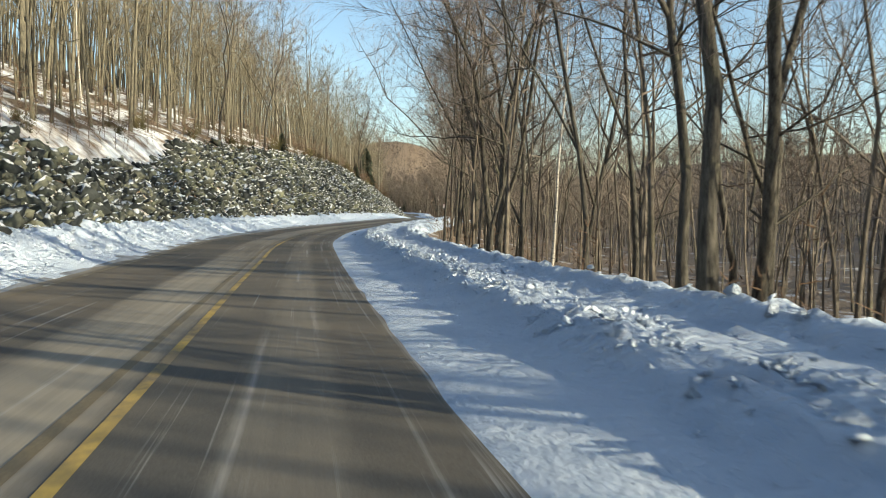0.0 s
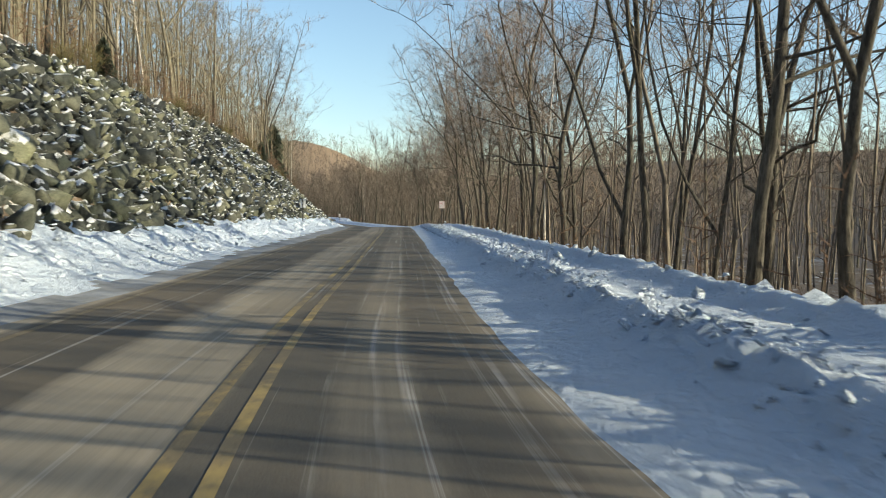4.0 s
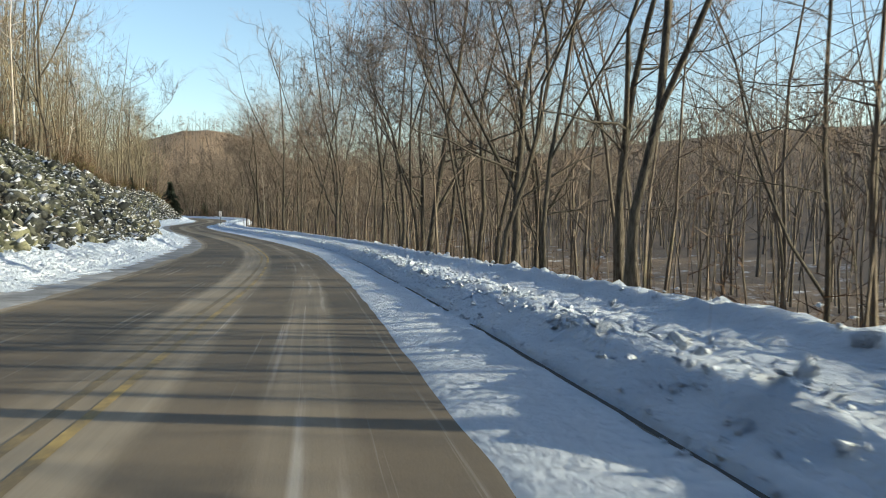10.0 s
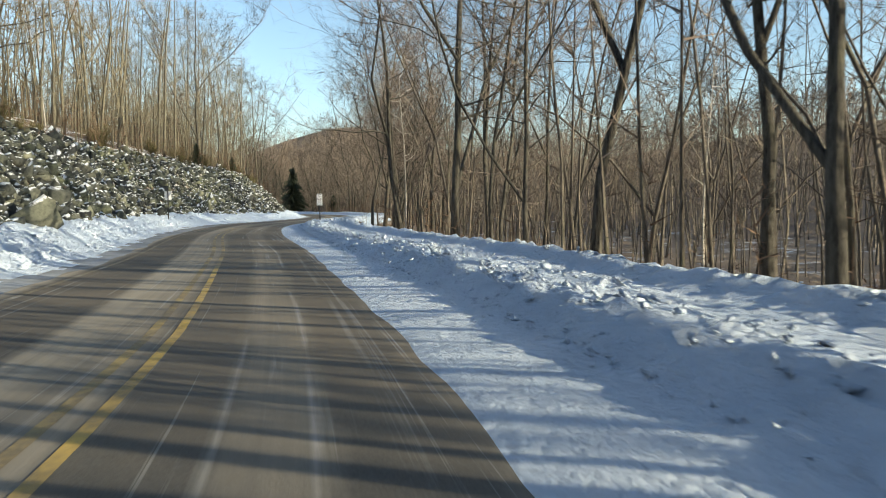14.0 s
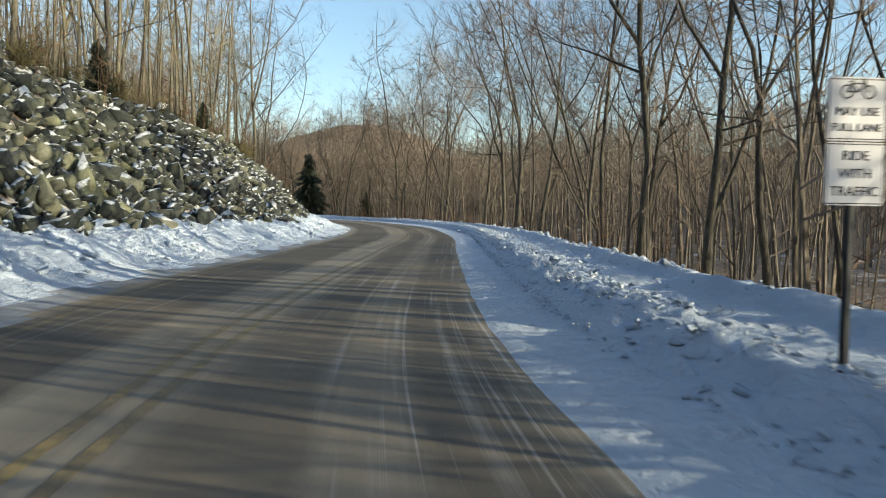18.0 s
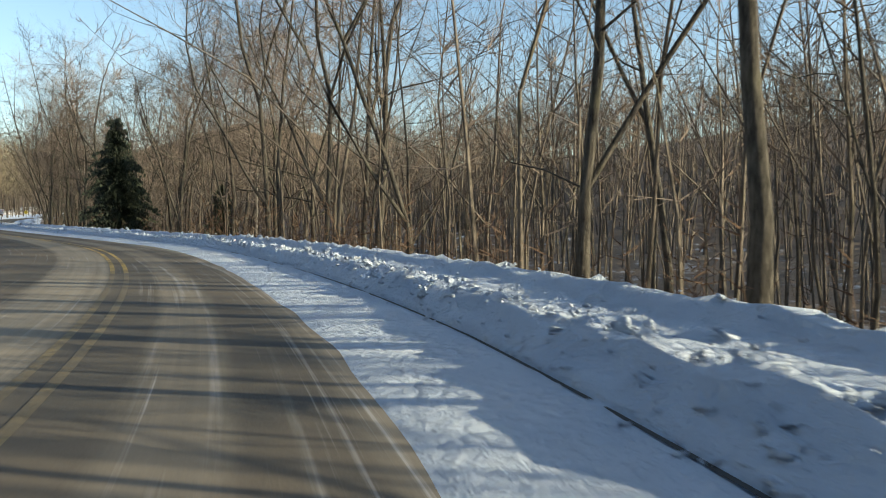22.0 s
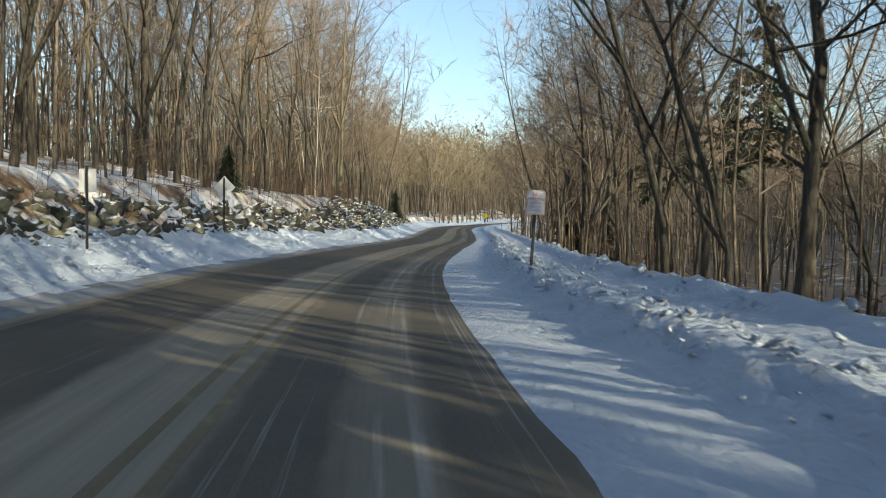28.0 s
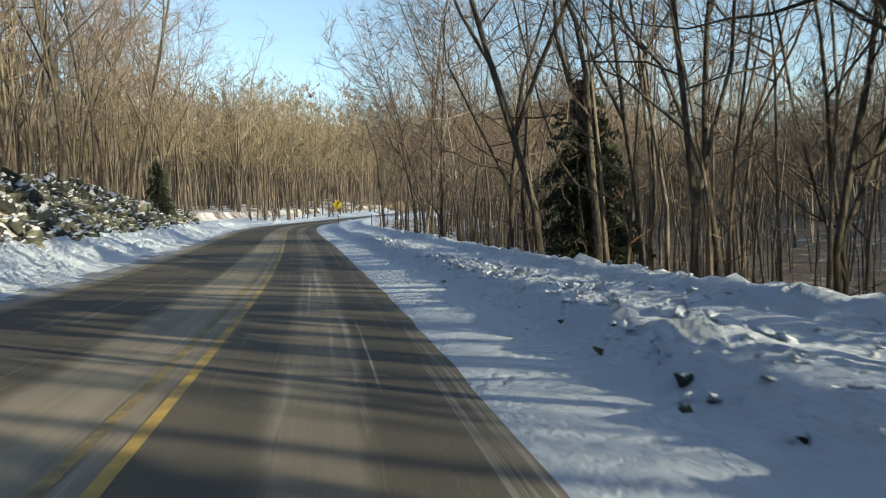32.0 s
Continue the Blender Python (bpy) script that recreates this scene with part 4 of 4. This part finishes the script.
far += scatter(rng, 400, (590, 740), lambda s, r: r.random() ** 1.3 * 100 + 9, 1.8, TAKEN)
woodland("far_woodland", far, GOLD, "distant bare winter woods glowing golden brown in low sun", TWIG_SUNLIT, 0.8, 1.1)
haze = scatter(rng, 1300, (-60, 760), lambda s, r: r.uniform(110, 430), 4.0, TAKEN)
haze += scatter(rng, 420, (640, 770), lambda s, r: r.uniform(-60, 95), 2.2, TAKEN)
haze += scatter(rng, 450, (640, 900), lambda s, r: r.uniform(-150, 110), 3.0, TAKEN)
haze += scatter(rng, 420, (380, 570), lambda s, r: r.uniform(-170, -62), 3.0, TAKEN)
haze += scatter(rng, 900, (930, 1130), lambda s, r: r.uniform(-330, 150), 4.0, TAKEN)
woodland("far_woodland", haze, HAZE, "bare woods on the distant hillsides", TWIG_FAR, 0.85, 1.2)
haze = scatter(rng, 800, (635, 790), lambda s, r: r.uniform(-190, -30), 2.6, TAKEN)
woodland("far_woodland", haze, HAZE, "golden-brown bare woods covering the low hill past the bend", TWIG_SUNLIT, 0.6, 0.9)
poles = scatter(rng, 30, (450, 600), lambda s, r: 7.6 + r.random() ** 1.1 * 36, 0.8, TAKEN)
poles += scatter(rng, 1150, (-30, 620), lambda s, r: clear(s, 7.6 + r.random() ** 1.1 * 40), 0.8, TAKEN)
woodland("pole_wood", poles, POLE, "thickets of slim bare young trees below the road", TWIG, 0.75, 1.3)
poles = scatter(rng, 850, (0, 400), lambda s, r: float(top_lat(s)) - 1.0 - r.random() ** 1.1 * 30, 0.9, TAKEN)
woodland("pole_wood", poles, POLE, "thickets of slim bare young trees above the stones", TWIG_SUNLIT, 0.75, 1.3, BARK_SUNLIT)
poles = scatter(rng, 280, (400, 540), lambda s, r: float(top_lat(s)) - 1.0 - r.random() ** 1.1 * 34, 0.9, TAKEN)
woodland("pole_wood", poles, POLE, "slim bare young trees among the roadside woods", TWIG_FAR, 0.75, 1.3)
under = scatter(rng, 1000, (-20, 560), lambda s, r: 6.9 + r.random() ** 1.5 * 20, 0.5, {})
under += scatter(rng, 700, (0, 560), lambda s, r: float(top_lat(s)) + 0.4 - r.random() ** 2.2 * 20, 0.5, {})
under += scatter(rng, 240, (432, 500), lambda s, r: float(top_lat(s)) + 2.6 - r.random() * 6.0, 0.3, {})
under += scatter(rng, 260, (345, 392), lambda s, r: 6.9 + r.random() ** 1.3 * 6, 0.3, {})
under += scatter(rng, 1000, (10, 345), lambda s, r: float(top_lat(s)) + 0.7 - r.random() * 3.0, 0.25, {})
woodland("undergrowth", under, SAPLING, "thin reddish-brown saplings and brush under the trees", BRUSH, 0.3, 0.85, BRUSH)


# ---------------------------------------------------------------- low brush along the top of the stones
def shrub_arrays(seed, height, spread):
    """A dense low bush: many bent stems, each with a fan of twigs."""
    r = np.random.RandomState(seed)
    bag = Twigs()
    for _ in range(34):
        a, lean = r.uniform(0, 6.283), r.uniform(0.1, 1.0) * spread / height
        way = np.array([math.cos(a) * lean, math.sin(a) * lean, 1.0])
        stem = bent(r, r.normal(0, 0.12, 3) * [1, 1, 0] - [0, 0, 0.15], way, height * r.uniform(0.6, 1.1), 3, 0.12, 0.05)
        for k in range(3):
            bag.add(stem[k], stem[k + 1], 0.011)
        for _ in range(16):
            k, w = r.randint(0, 3), r.uniform(0, 1)
            p = stem[k] * (1 - w) + stem[k + 1] * w
            e = way + r.normal(0, 0.8, 3)
            bag.add(p, p + e / np.linalg.norm(e) * height * r.uniform(0.15, 0.38), 0.010)
    return bag.arrays()


SHRUBS = []
for k in range(4):
    ob = new("shrub", mesh_fast("shrub", *shrub_arrays(800 + k, 0.9 + 0.25 * k, 0.8 + 0.15 * k), SHRUB))
    SHRUBS.append(tagged(ob, "low olive-brown bush at the top of the stones", "shrub", "shrubs above the stones"))
r = random.Random(91)
for _ in range(110):
    s = r.choice((r.uniform(60, 196), r.uniform(225, 338), r.uniform(20, 338)))
    lat = float(top_lat(s)) + r.uniform(-2.2, 0.3)
    x, y = (float(c) for c in place(s, lat))
    plant(r.choice(SHRUBS), x, y, float(ground_z(s, lat)), r.uniform(0.7, 1.35), r.uniform(0, 360))


# ---------------------------------------------------------------- conifers
def conifer_arrays(seed, height, spread, girth, first=0.06):
    """A spruce or pine: straight trunk, whorls of drooping boughs set with needle sprays, from a first height upward."""
    r = np.random.RandomState(seed)
    wood = Bag()
    path = np.array([[0, 0, -0.8], [0.02, 0, height * 0.4], [0, 0.03, height * 0.75], [0, 0, height]])
    wood.add(*tube(path, [girth, girth * 0.7, girth * 0.35, 0.02], 7))
    leaf = []
    z = height * first
    while z < height * 0.985:
        u = z / height
        ln0 = spread * (1 - u) ** 0.58 + 0.12
        for _ in range(r.randint(5, 9) if first < 0.2 else r.randint(2, 5)):
            az, ln = r.uniform(0, 6.283), ln0 * r.uniform(0.3, 1.2)
            out = np.array([math.cos(az), math.sin(az), 0.0])
            side = np.array([-math.sin(az), math.cos(az), 0.0])
            n = max(5, int(ln * 17))
            for q in range(n):
                w = (q + r.uniform(0, 1)) / n
                at = out * ln * w + [0, 0, z + 0.10 * ln * w - 0.42 * ln * w * w + r.normal(0, 0.13)]
                for sg in (-1, 1):
                    tip = at + (out * 0.5 + side * sg * r.uniform(0.5, 1.0)) * (0.12 + 0.22 * ln * (1 - w) * r.uniform(0.4, 1)) + [0, 0, -r.uniform(0.05, 0.3)]
                    d = np.array([0, 0, 1.0]) * r.uniform(0.03, 0.09) + out * r.uniform(0.04, 0.12)
                    leaf.append([at - d, at + d, tip])
        z += height * 0.021 * r.uniform(0.7, 1.3)
    v = np.array(leaf).reshape(-1, 3)
    return wood.arrays(), (v, np.arange(len(v)).reshape(-1, 3))


CONIFERS = []
for k, (h, sp, first) in enumerate([(11.0, 3.5, 0.06), (8.0, 2.4, 0.06), (19.0, 3.4, 0.45)], 1):
    w, c = conifer_arrays(700 + k, h, sp, 0.12 + 0.05 * abs(2 - k), first)
    top = new("conifer_tree")
    tagged(top, "tall pine with a bare lower trunk among leafless trees" if k == 3 else "dark green spruce among the bare trees", "conifer", "roadside conifers")
    child("trunk", mesh_fast("trunk", *w, BARK, True), top)
    child("crown", mesh_fast("crown", *c, NEEDLE), top, "dark green needle boughs")
    CONIFERS.append(top)
# kind, arc length, offset, scale
for k, s, lat, sc in ((1, 410, 11.0, 1.2), (2, 401, 17.5, 0.95), (2, 423, 15.5, 0.8), (3, 466, 18.5, 1.0), (3, 475, 17.0, 0.95), (3, 484, 21.0, 1.05), (3, 492, 17.5, 0.85), (1, 511, 12.5, 0.9),
                      (2, 515, 14.5, 0.9), (2, 199, -21.5, 1.25), (2, 209, -20, 0.6), (1, 455, -24, 0.9), (2, 447, -20, 0.8), (2, 541, -11.0, 0.55), (2, 464, -12.5, 0.35), (1, 522, 18, 0.8), (2, 309, -15.8, 0.34), (2, 326, -15.4, 0.30), (2, 105, -18.6, 0.35), (2, 166, -19.5, 0.4)):
    x, y = (float(c) for c in place(s, lat))
    plant(CONIFERS[k - 1], x, y, float(ground_z(s, lat)) - 0.1, sc, rng.uniform(0, 360))


# ---------------------------------------------------------------- snow lumps and loose stones
def lump_shape(seed):
    """A broken chunk of packed snow: a ball cut by rough planes."""
    r = random.Random(seed)
    cuts = [(Vector((r.gauss(0, 1), r.gauss(0, 1), r.gauss(0, 0.8))).normalized(), r.uniform(0.17, 0.40)) for _ in range(12)]
    bm = bmesh.new()
    bmesh.ops.create_icosphere(bm, subdivisions=3, radius=0.5)
    for v in bm.verts:
        d = v.co.normalized()
        k = min([0.5] + [h / d.dot(n) for n, h in cuts if d.dot(n) > 0.05])
        v.co = d * k * r.uniform(0.985, 1.01)
        v.co.z *= 0.72
    vs = np.array([v.co[:] for v in bm.verts])
    fs = np.array([[v.index for v in f.verts] for f in bm.faces])
    bm.free()
    return vs, fs


LUMP_MESH = [mesh_fast("snow_clump", *lump_shape(60 + k), SNOW) for k in range(10)]


EARTH_MESH = [mesh_fast("stone", v, f, EARTH) for v, f in ROCKS[:8]]


def chip_shape(seed):
    """A small angular crust of snow."""
    r = random.Random(seed)
    k = [(1, 0, 0), (-1, 0, 0), (0, 1, 0), (0, -1, 0), (0, 0, 1), (0, 0, -1)]
    vs = np.array([[c * r.uniform(0.35, 0.62) + r.uniform(-.18, .18) for c in p] for p in k])
    fs = np.array([(0, 2, 4), (2, 1, 4), (1, 3, 4), (3, 0, 4), (2, 0, 5), (1, 2, 5), (3, 1, 5), (0, 3, 5)])
    return vs, fs


CHIPS = [chip_shape(90 + k) for k in range(14)]


def crumbs():
    """Broken snow thrown up by the plough along both banks."""
    bag = Bag()
    r = random.Random(31)
    spots = []
    for _ in range(26000):
        s = r.uniform(-2, 520)
        u = r.random()
        lat = r.gauss(3.12, 0.30) if u < 0.46 else r.uniform(2.6, 5.2) if u < 0.66 else r.gauss(5.45, 0.25) if u < 0.72 else float(left_edge(s)) - r.uniform(0.5, 3.5)
        spots.append((s, lat, min(0.34, r.lognormvariate(-2.3, 0.5)) if lat < 0 else min(0.17, r.lognormvariate(-2.85, 0.5))))
    for _ in range(2600):
        spots.append((r.uniform(100, 390), r.gauss(2.47, 0.06), r.uniform(0.035, 0.095)))
    for _ in range(9000):
        s, lat = r.uniform(-2, 500), r.gauss(3.55, 0.42)
        if lat > 2.62 and float(fbm(np.array([s]), np.array([lat * 2.0]), 2.6, 2, 41)[0]) > 0.06:
            spots.append((s, lat, min(0.30, r.lognormvariate(-2.15, 0.45))))
    a = np.array(spots)
    a[:, 1] = from_norm(a[:, 0], a[:, 1])
    x, y = place(a[:, 0], a[:, 1])
    z = ground_z(a[:, 0], a[:, 1])
    for i, (s, lat, k) in enumerate(spots):
        v, f = CHIPS[r.randrange(14)] if k < 0.085 else ROCKS[r.randrange(14)]
        m = np.array(pose(0, 0, 0, r.uniform(-40, 40), r.uniform(-40, 40), r.uniform(0, 360)))[:3, :3] * k
        bag.add((v * [1.15, 1.0, 0.62 if k < 0.1 else 0.42]) @ m.T + [x[i], y[i], z[i] + k * 0.1], f)
    ob = new("snow_crumbs", mesh_fast("snow_crumbs", *bag.arrays(), SNOW))
    tagged(ob, "broken crusts of ploughed snow along the banks", "snow", kind="stuff")


crumbs()


def clump(s, lat, size, label="broken lump of ploughed snow on the roadside bank", mesh=None, name="snow_clump", group="snow clumps on the bank", cat="snow clump"):
    x, y = (float(c) for c in place(s, lat))
    ob = new(name, mesh or rng.choice(LUMP_MESH))
    ob.matrix_basis = pose(x, y, float(ground_z(s, lat)) + size * 0.22, rng.uniform(-20, 20), rng.uniform(-20, 20), rng.uniform(0, 360)) @ Matrix.Diagonal((size, size * rng.uniform(.8, 1.2), size * rng.uniform(.8, 1.2), 1))
    tagged(ob, label, cat, group)


for _ in range(120):
    s = rng.uniform(0, 510)
    clump(s, float(from_norm(s, rng.gauss(5.45, 0.16))), rng.uniform(0.15, 0.4))
for s, lat, k in ((113, 2.1, 0.26), (325.2, 2.1, 0.3), (118.5, 6.2, 0.6), (320, 5.5, 0.36), (321.6, 5.6, 0.30), (146, 4.4, 0.35), (350.5, 3.6, 0.34), (493, 3.9, 0.3)):
    clump(s, lat, k)
for s, lat, k in ((46.4, 2.2, 0.13), (47.1, 2.0, 0.08), (399, 2.7, 0.11), (484, 2.6, 0.15), (485.5, 2.5, 0.12), (486, 2.9, 0.11), (483.5, 2.35, 0.13), (487.2, 2.7, 0.09), (482.6, 2.6, 0.08)):
    clump(s, lat, k, "small dark stone lying on the ploughed snow", ROCK_MESH[int(s) % 14], "loose_stone", "stones on the snow", "stone")


# bare earth and stones where the outer snow ridge has slid away
patch = new("earth_patch")
tagged(patch, "patch of bare brown earth and stones breaking through the snow ridge", "stones")
r = random.Random(77)
for _ in range(70):
    s, lat = r.gauss(262, 2.2), r.uniform(5.7, 8.4)
    x, y = (float(c) for c in place(s, lat))
    k = r.uniform(0.16, 0.5)
    ob = child("stone", EARTH_MESH[r.randrange(8)], patch)
    ob.matrix_basis = pose(x, y, float(ground_z(s, lat)) + k * 0.12, r.uniform(-40, 40), r.uniform(-40, 40), r.uniform(0, 360)) @ Matrix.Scale(k, 4)


# ---------------------------------------------------------------- signs and posts
def text_part(body, size, parent, at, material, name="lettering"):
    cu = bpy.data.curves.new(name, "FONT")
    cu.body, cu.size, cu.extrude, cu.align_x, cu.align_y = body, size, 0.0015, "CENTER", "CENTER"
    tmp = bpy.data.objects.new(name, cu)
    scene.collection.objects.link(tmp)
    me = bpy.data.meshes.new_from_object(tmp.evaluated_get(bpy.context.evaluated_depsgraph_get()))
    bpy.data.objects.remove(tmp)
    bpy.data.curves.remove(cu)
    me.materials.clear()
    me.materials.append(material)
    ob = new(name, me)
    ob.parent = parent
    ob.matrix_basis = pose(at[0], at[1], at[2], 90, 0, 0)
    return ob


def plate(w, h, t=0.004, corner=0.03):
    """A sign plate with rounded corners, standing in the xz plane, its face towards -y."""
    bm = bmesh.new()
    pts = []
    for cx, cz, a0 in ((w / 2 - corner, h / 2 - corner, 0), (-w / 2 + corner, h / 2 - corner, 90), (-w / 2 + corner, -h / 2 + corner, 180), (w / 2 - corner, -h / 2 + corner, 270)):
        for k in range(5):
            g = radians(a0 + 22.5 * k)
            pts.append((cx + corner * math.cos(g), cz + corner * math.sin(g)))
    front = [bm.verts.new((x, -t / 2, z)) for x, z in pts]
    back = [bm.verts.new((x, t / 2, z)) for x, z in pts]
    bm.faces.new(front[::-1])
    bm.faces.new(back)
    for i in range(len(pts)):
        j = (i + 1) % len(pts)
        bm.faces.new((front[i], front[j], back[j], back[i]))
    bmesh.ops.recalc_face_normals(bm, faces=bm.faces[:])
    return bm


def frame_line(w, h, t, inset):
    """The thin border line of a sign as a flat ring."""
    bm = bmesh.new()
    a, b = w / 2 - inset, h / 2 - inset
    out = [(a, b), (-a, b), (-a, -b), (a, -b)]
    vo = [bm.verts.new((x, -0.0035, z)) for x, z in out]
    vi = [bm.verts.new((math.copysign(abs(x) - t, x), -0.0035, math.copysign(abs(z) - t, z))) for x, z in out]
    for i in range(4):
        j = (i + 1) % 4
        bm.faces.new((vo[i], vo[j], vi[j], vi[i]))
    return bm


def channel_post(height):
    """A U-channel steel post with punched look: web, two flanges."""
    bm = bmesh.new()
    for sx, sy, x, y in ((0.036, 0.006, 0, 0), (0.006, 0.03, -0.018, 0.015), (0.006, 0.03, 0.018, 0.015), (0.018, 0.006, -0.029, 0.03), (0.018, 0.006, 0.029, 0.03)):
        bmesh.ops.create_cube(bm, size=1, matrix=Matrix.Translation((x, y, height / 2 - 0.2)) @ Matrix.Diagonal((sx, sy, height + 0.4, 1)))
    return bm


def bolt(at, parent):
    bm = bmesh.new()
    bmesh.ops.create_cone(bm, cap_ends=True, segments=8, radius1=0.010, radius2=0.008, depth=0.008, matrix=Matrix.Translation(at) @ Matrix.Rotation(radians(90), 4, "X"))
    part("bolt", bm, STEEL, parent)


def sign_at(s, lat, label, name="road_sign", lean=0.0, turn=0.0, cat="road sign"):
    x, y = (float(c) for c in place(s, lat))
    i = np.interp(s, ARC, TAN[:, 0]), np.interp(s, ARC, TAN[:, 1])
    head = math.degrees(math.atan2(-i[0], i[1]))
    top = new(name)
    top.matrix_basis = pose(x, y, float(ground_z(s, lat)) - 0.05, 0, 0, head + turn) @ pose(0, 0, 0, 0, lean, 0)
    return tagged(top, label, cat, "road signs")


def no_parking(s, lat, lean, tall=1.92):
    top = sign_at(s, lat, "white no parking sign with red lettering on a steel post", lean=lean)
    part("post", channel_post(tall), STEEL, top, "dark steel channel post")
    face = part("sign_plate", plate(0.46, 0.61), SIGN_WHITE, top, "white rectangular sign plate")
    face.location = (0, -0.012, tall - 0.29)
    part("border", frame_line(0.46, 0.61, 0.008, 0.012), RED, face)
    text_part("NO", 0.125, face, (0, -0.005, 0.20), RED)
    text_part("PARKING", 0.10, face, (0, -0.005, 0.085), RED)
    for word, z in (("ENTIRE", -0.02), ("LENGTH", -0.11), ("OF ROAD", -0.20)):
        text_part(word, 0.088, face, (0, -0.005, z), PALE_RED)
    bolt((0, -0.006, 0.265), face)
    bolt((0, -0.006, -0.275), face)


def bicycle(parent):
    """The bicycle mark: two wheels and a frame of thin bars."""
    for n, cx in enumerate((-0.085, 0.085)):
        bm = bmesh.new()
        ring = 20
        vo = [bm.verts.new((cx + 0.052 * math.cos(2 * math.pi * k / ring), -0.0055, 0.125 + 0.052 * math.sin(2 * math.pi * k / ring))) for k in range(ring)]
        vi = [bm.verts.new((cx + 0.042 * math.cos(2 * math.pi * k / ring), -0.0055, 0.125 + 0.042 * math.sin(2 * math.pi * k / ring))) for k in range(ring)]
        for k in range(ring):
            j = (k + 1) % ring
            bm.faces.new((vo[k], vo[j], vi[j], vi[k]))
        part("wheel_mark", bm, INK, parent)
    bm = bmesh.new()
    for (ax, az), (bx, bz) in (((-.085, .125), (-.045, .185)), ((-.045, .185), (.05, .185)), ((-.045, .185), (0, .125)), ((-.085, .125), (0, .125)), ((0, .125), (.05, .185)), ((.05, .2), (.085, .125)), ((-.07, .2), (-.03, .2)), ((.035, .205), (.06, .2))):
        d = Vector((bx - ax, 0, bz - az))
        m = Matrix.Translation(((ax + bx) / 2, -0.0055, (az + bz) / 2)) @ Matrix.Rotation(math.atan2(d.x, d.z), 4, "Y") @ Matrix.Diagonal((0.009, 0.002, d.length, 1))
        bmesh.ops.create_cube(bm, size=1, matrix=m)
    part("frame_mark", bm, INK, parent)


def bike_sign(s, lat):
    top = sign_at(s, lat, "pair of white bicycle lane signs on one steel post")
    part("post", channel_post(2.28), STEEL, top, "dark steel channel post")
    upper = part("sign_plate", plate(0.46, 0.46), SIGN_WHITE, top, "white plate with a bicycle mark and black words")
    upper.location = (0, -0.012, 2.06)
    part("border", frame_line(0.46, 0.46, 0.008, 0.01), INK, upper)
    bicycle(upper)
    text_part("MAY USE", 0.085, upper, (0, -0.005, -0.02), INK)
    text_part("FULL LANE", 0.08, upper, (0, -0.005, -0.135), INK)
    lower = part("sign_plate", plate(0.46, 0.46), SIGN_WHITE, top, "white plate with black words")
    lower.location = (0, -0.012, 1.59)
    part("border", frame_line(0.46, 0.46, 0.008, 0.01), INK, lower)
    for n, word in enumerate(("RIDE", "WITH", "TRAFFIC")):
        text_part(word, 0.10, lower, (0, -0.005, 0.13 - 0.13 * n), INK)


def sign_back(s, lat, w, h, z, label, diamond=False, turn=180.0):
    """A sign for the other direction: its bare back is seen."""
    top = sign_at(s, lat, label, turn=turn)
    part("post", channel_post(z + (h * 0.6)), STEEL, top, "dark steel channel post")
    face = part("sign_plate", plate(w, h), SIGN_BACK, top, "weathered bare aluminium sign back")
    face.matrix_basis = pose(0, -0.012, z, 0, 45 if diamond else 0, 0)
    bolt((0, 0.006, 0.0), face)


no_parking(120.2, 3.6, 0.0, 2.27)
no_parking(440.6, 3.28, 3.5)
bike_sign(279.3, 3.5)
sign_back(118, -7.9, 0.46, 0.61, 1.55, "back of a rectangular sign on a post before the stones")
sign_back(273.5, -6.8, 0.46, 0.61, 1.6, "back of a rectangular sign on a post before the stones")
sign_back(441.5, -8.3, 0.46, 0.61, 1.86, "back of a rectangular sign in the snow bank")
sign_back(454, -9.1, 0.70, 0.70, 2.15, "back of a diamond-shaped warning sign in the snow bank", True)
top = sign_at(553, 3.3, "yellow diamond-shaped bend warning sign on a post")
part("post", channel_post(2.2), STEEL, top, "dark steel channel post")
face = part("sign_plate", plate(0.76, 0.76, corner=0.04), SIGN_YELLOW, top, "yellow diamond plate")
face.matrix_basis = pose(0, -0.012, 1.9, 0, 45, 0)
arrow = bmesh.new()
for sx, sz, x, z, g in ((0.07, 0.26, -0.06, -0.10, 0), (0.07, 0.22, 0.0, 0.08, 50), (0.20, 0.07, 0.12, 0.16, 30)):
    bmesh.ops.create_cube(arrow, size=1, matrix=Matrix.Translation((x, -0.018, 1.9 + z)) @ Matrix.Rotation(radians(g), 4, "Y") @ Matrix.Diagonal((sx, 0.002, sz, 1)))
part("arrow_mark", arrow, INK, top, "black bend arrow")
for s, lat in ((258.5, 6.1), (546, 6.2)):
    x, y = (float(c) for c in place(s, lat))
    top = new("marker_post")
    top.matrix_basis = pose(x, y, float(ground_z(s, lat)))
    tagged(top, "thin dark roadside marker post in the snow", "post", "marker posts")
    part("post", channel_post(1.3), STEEL, top)
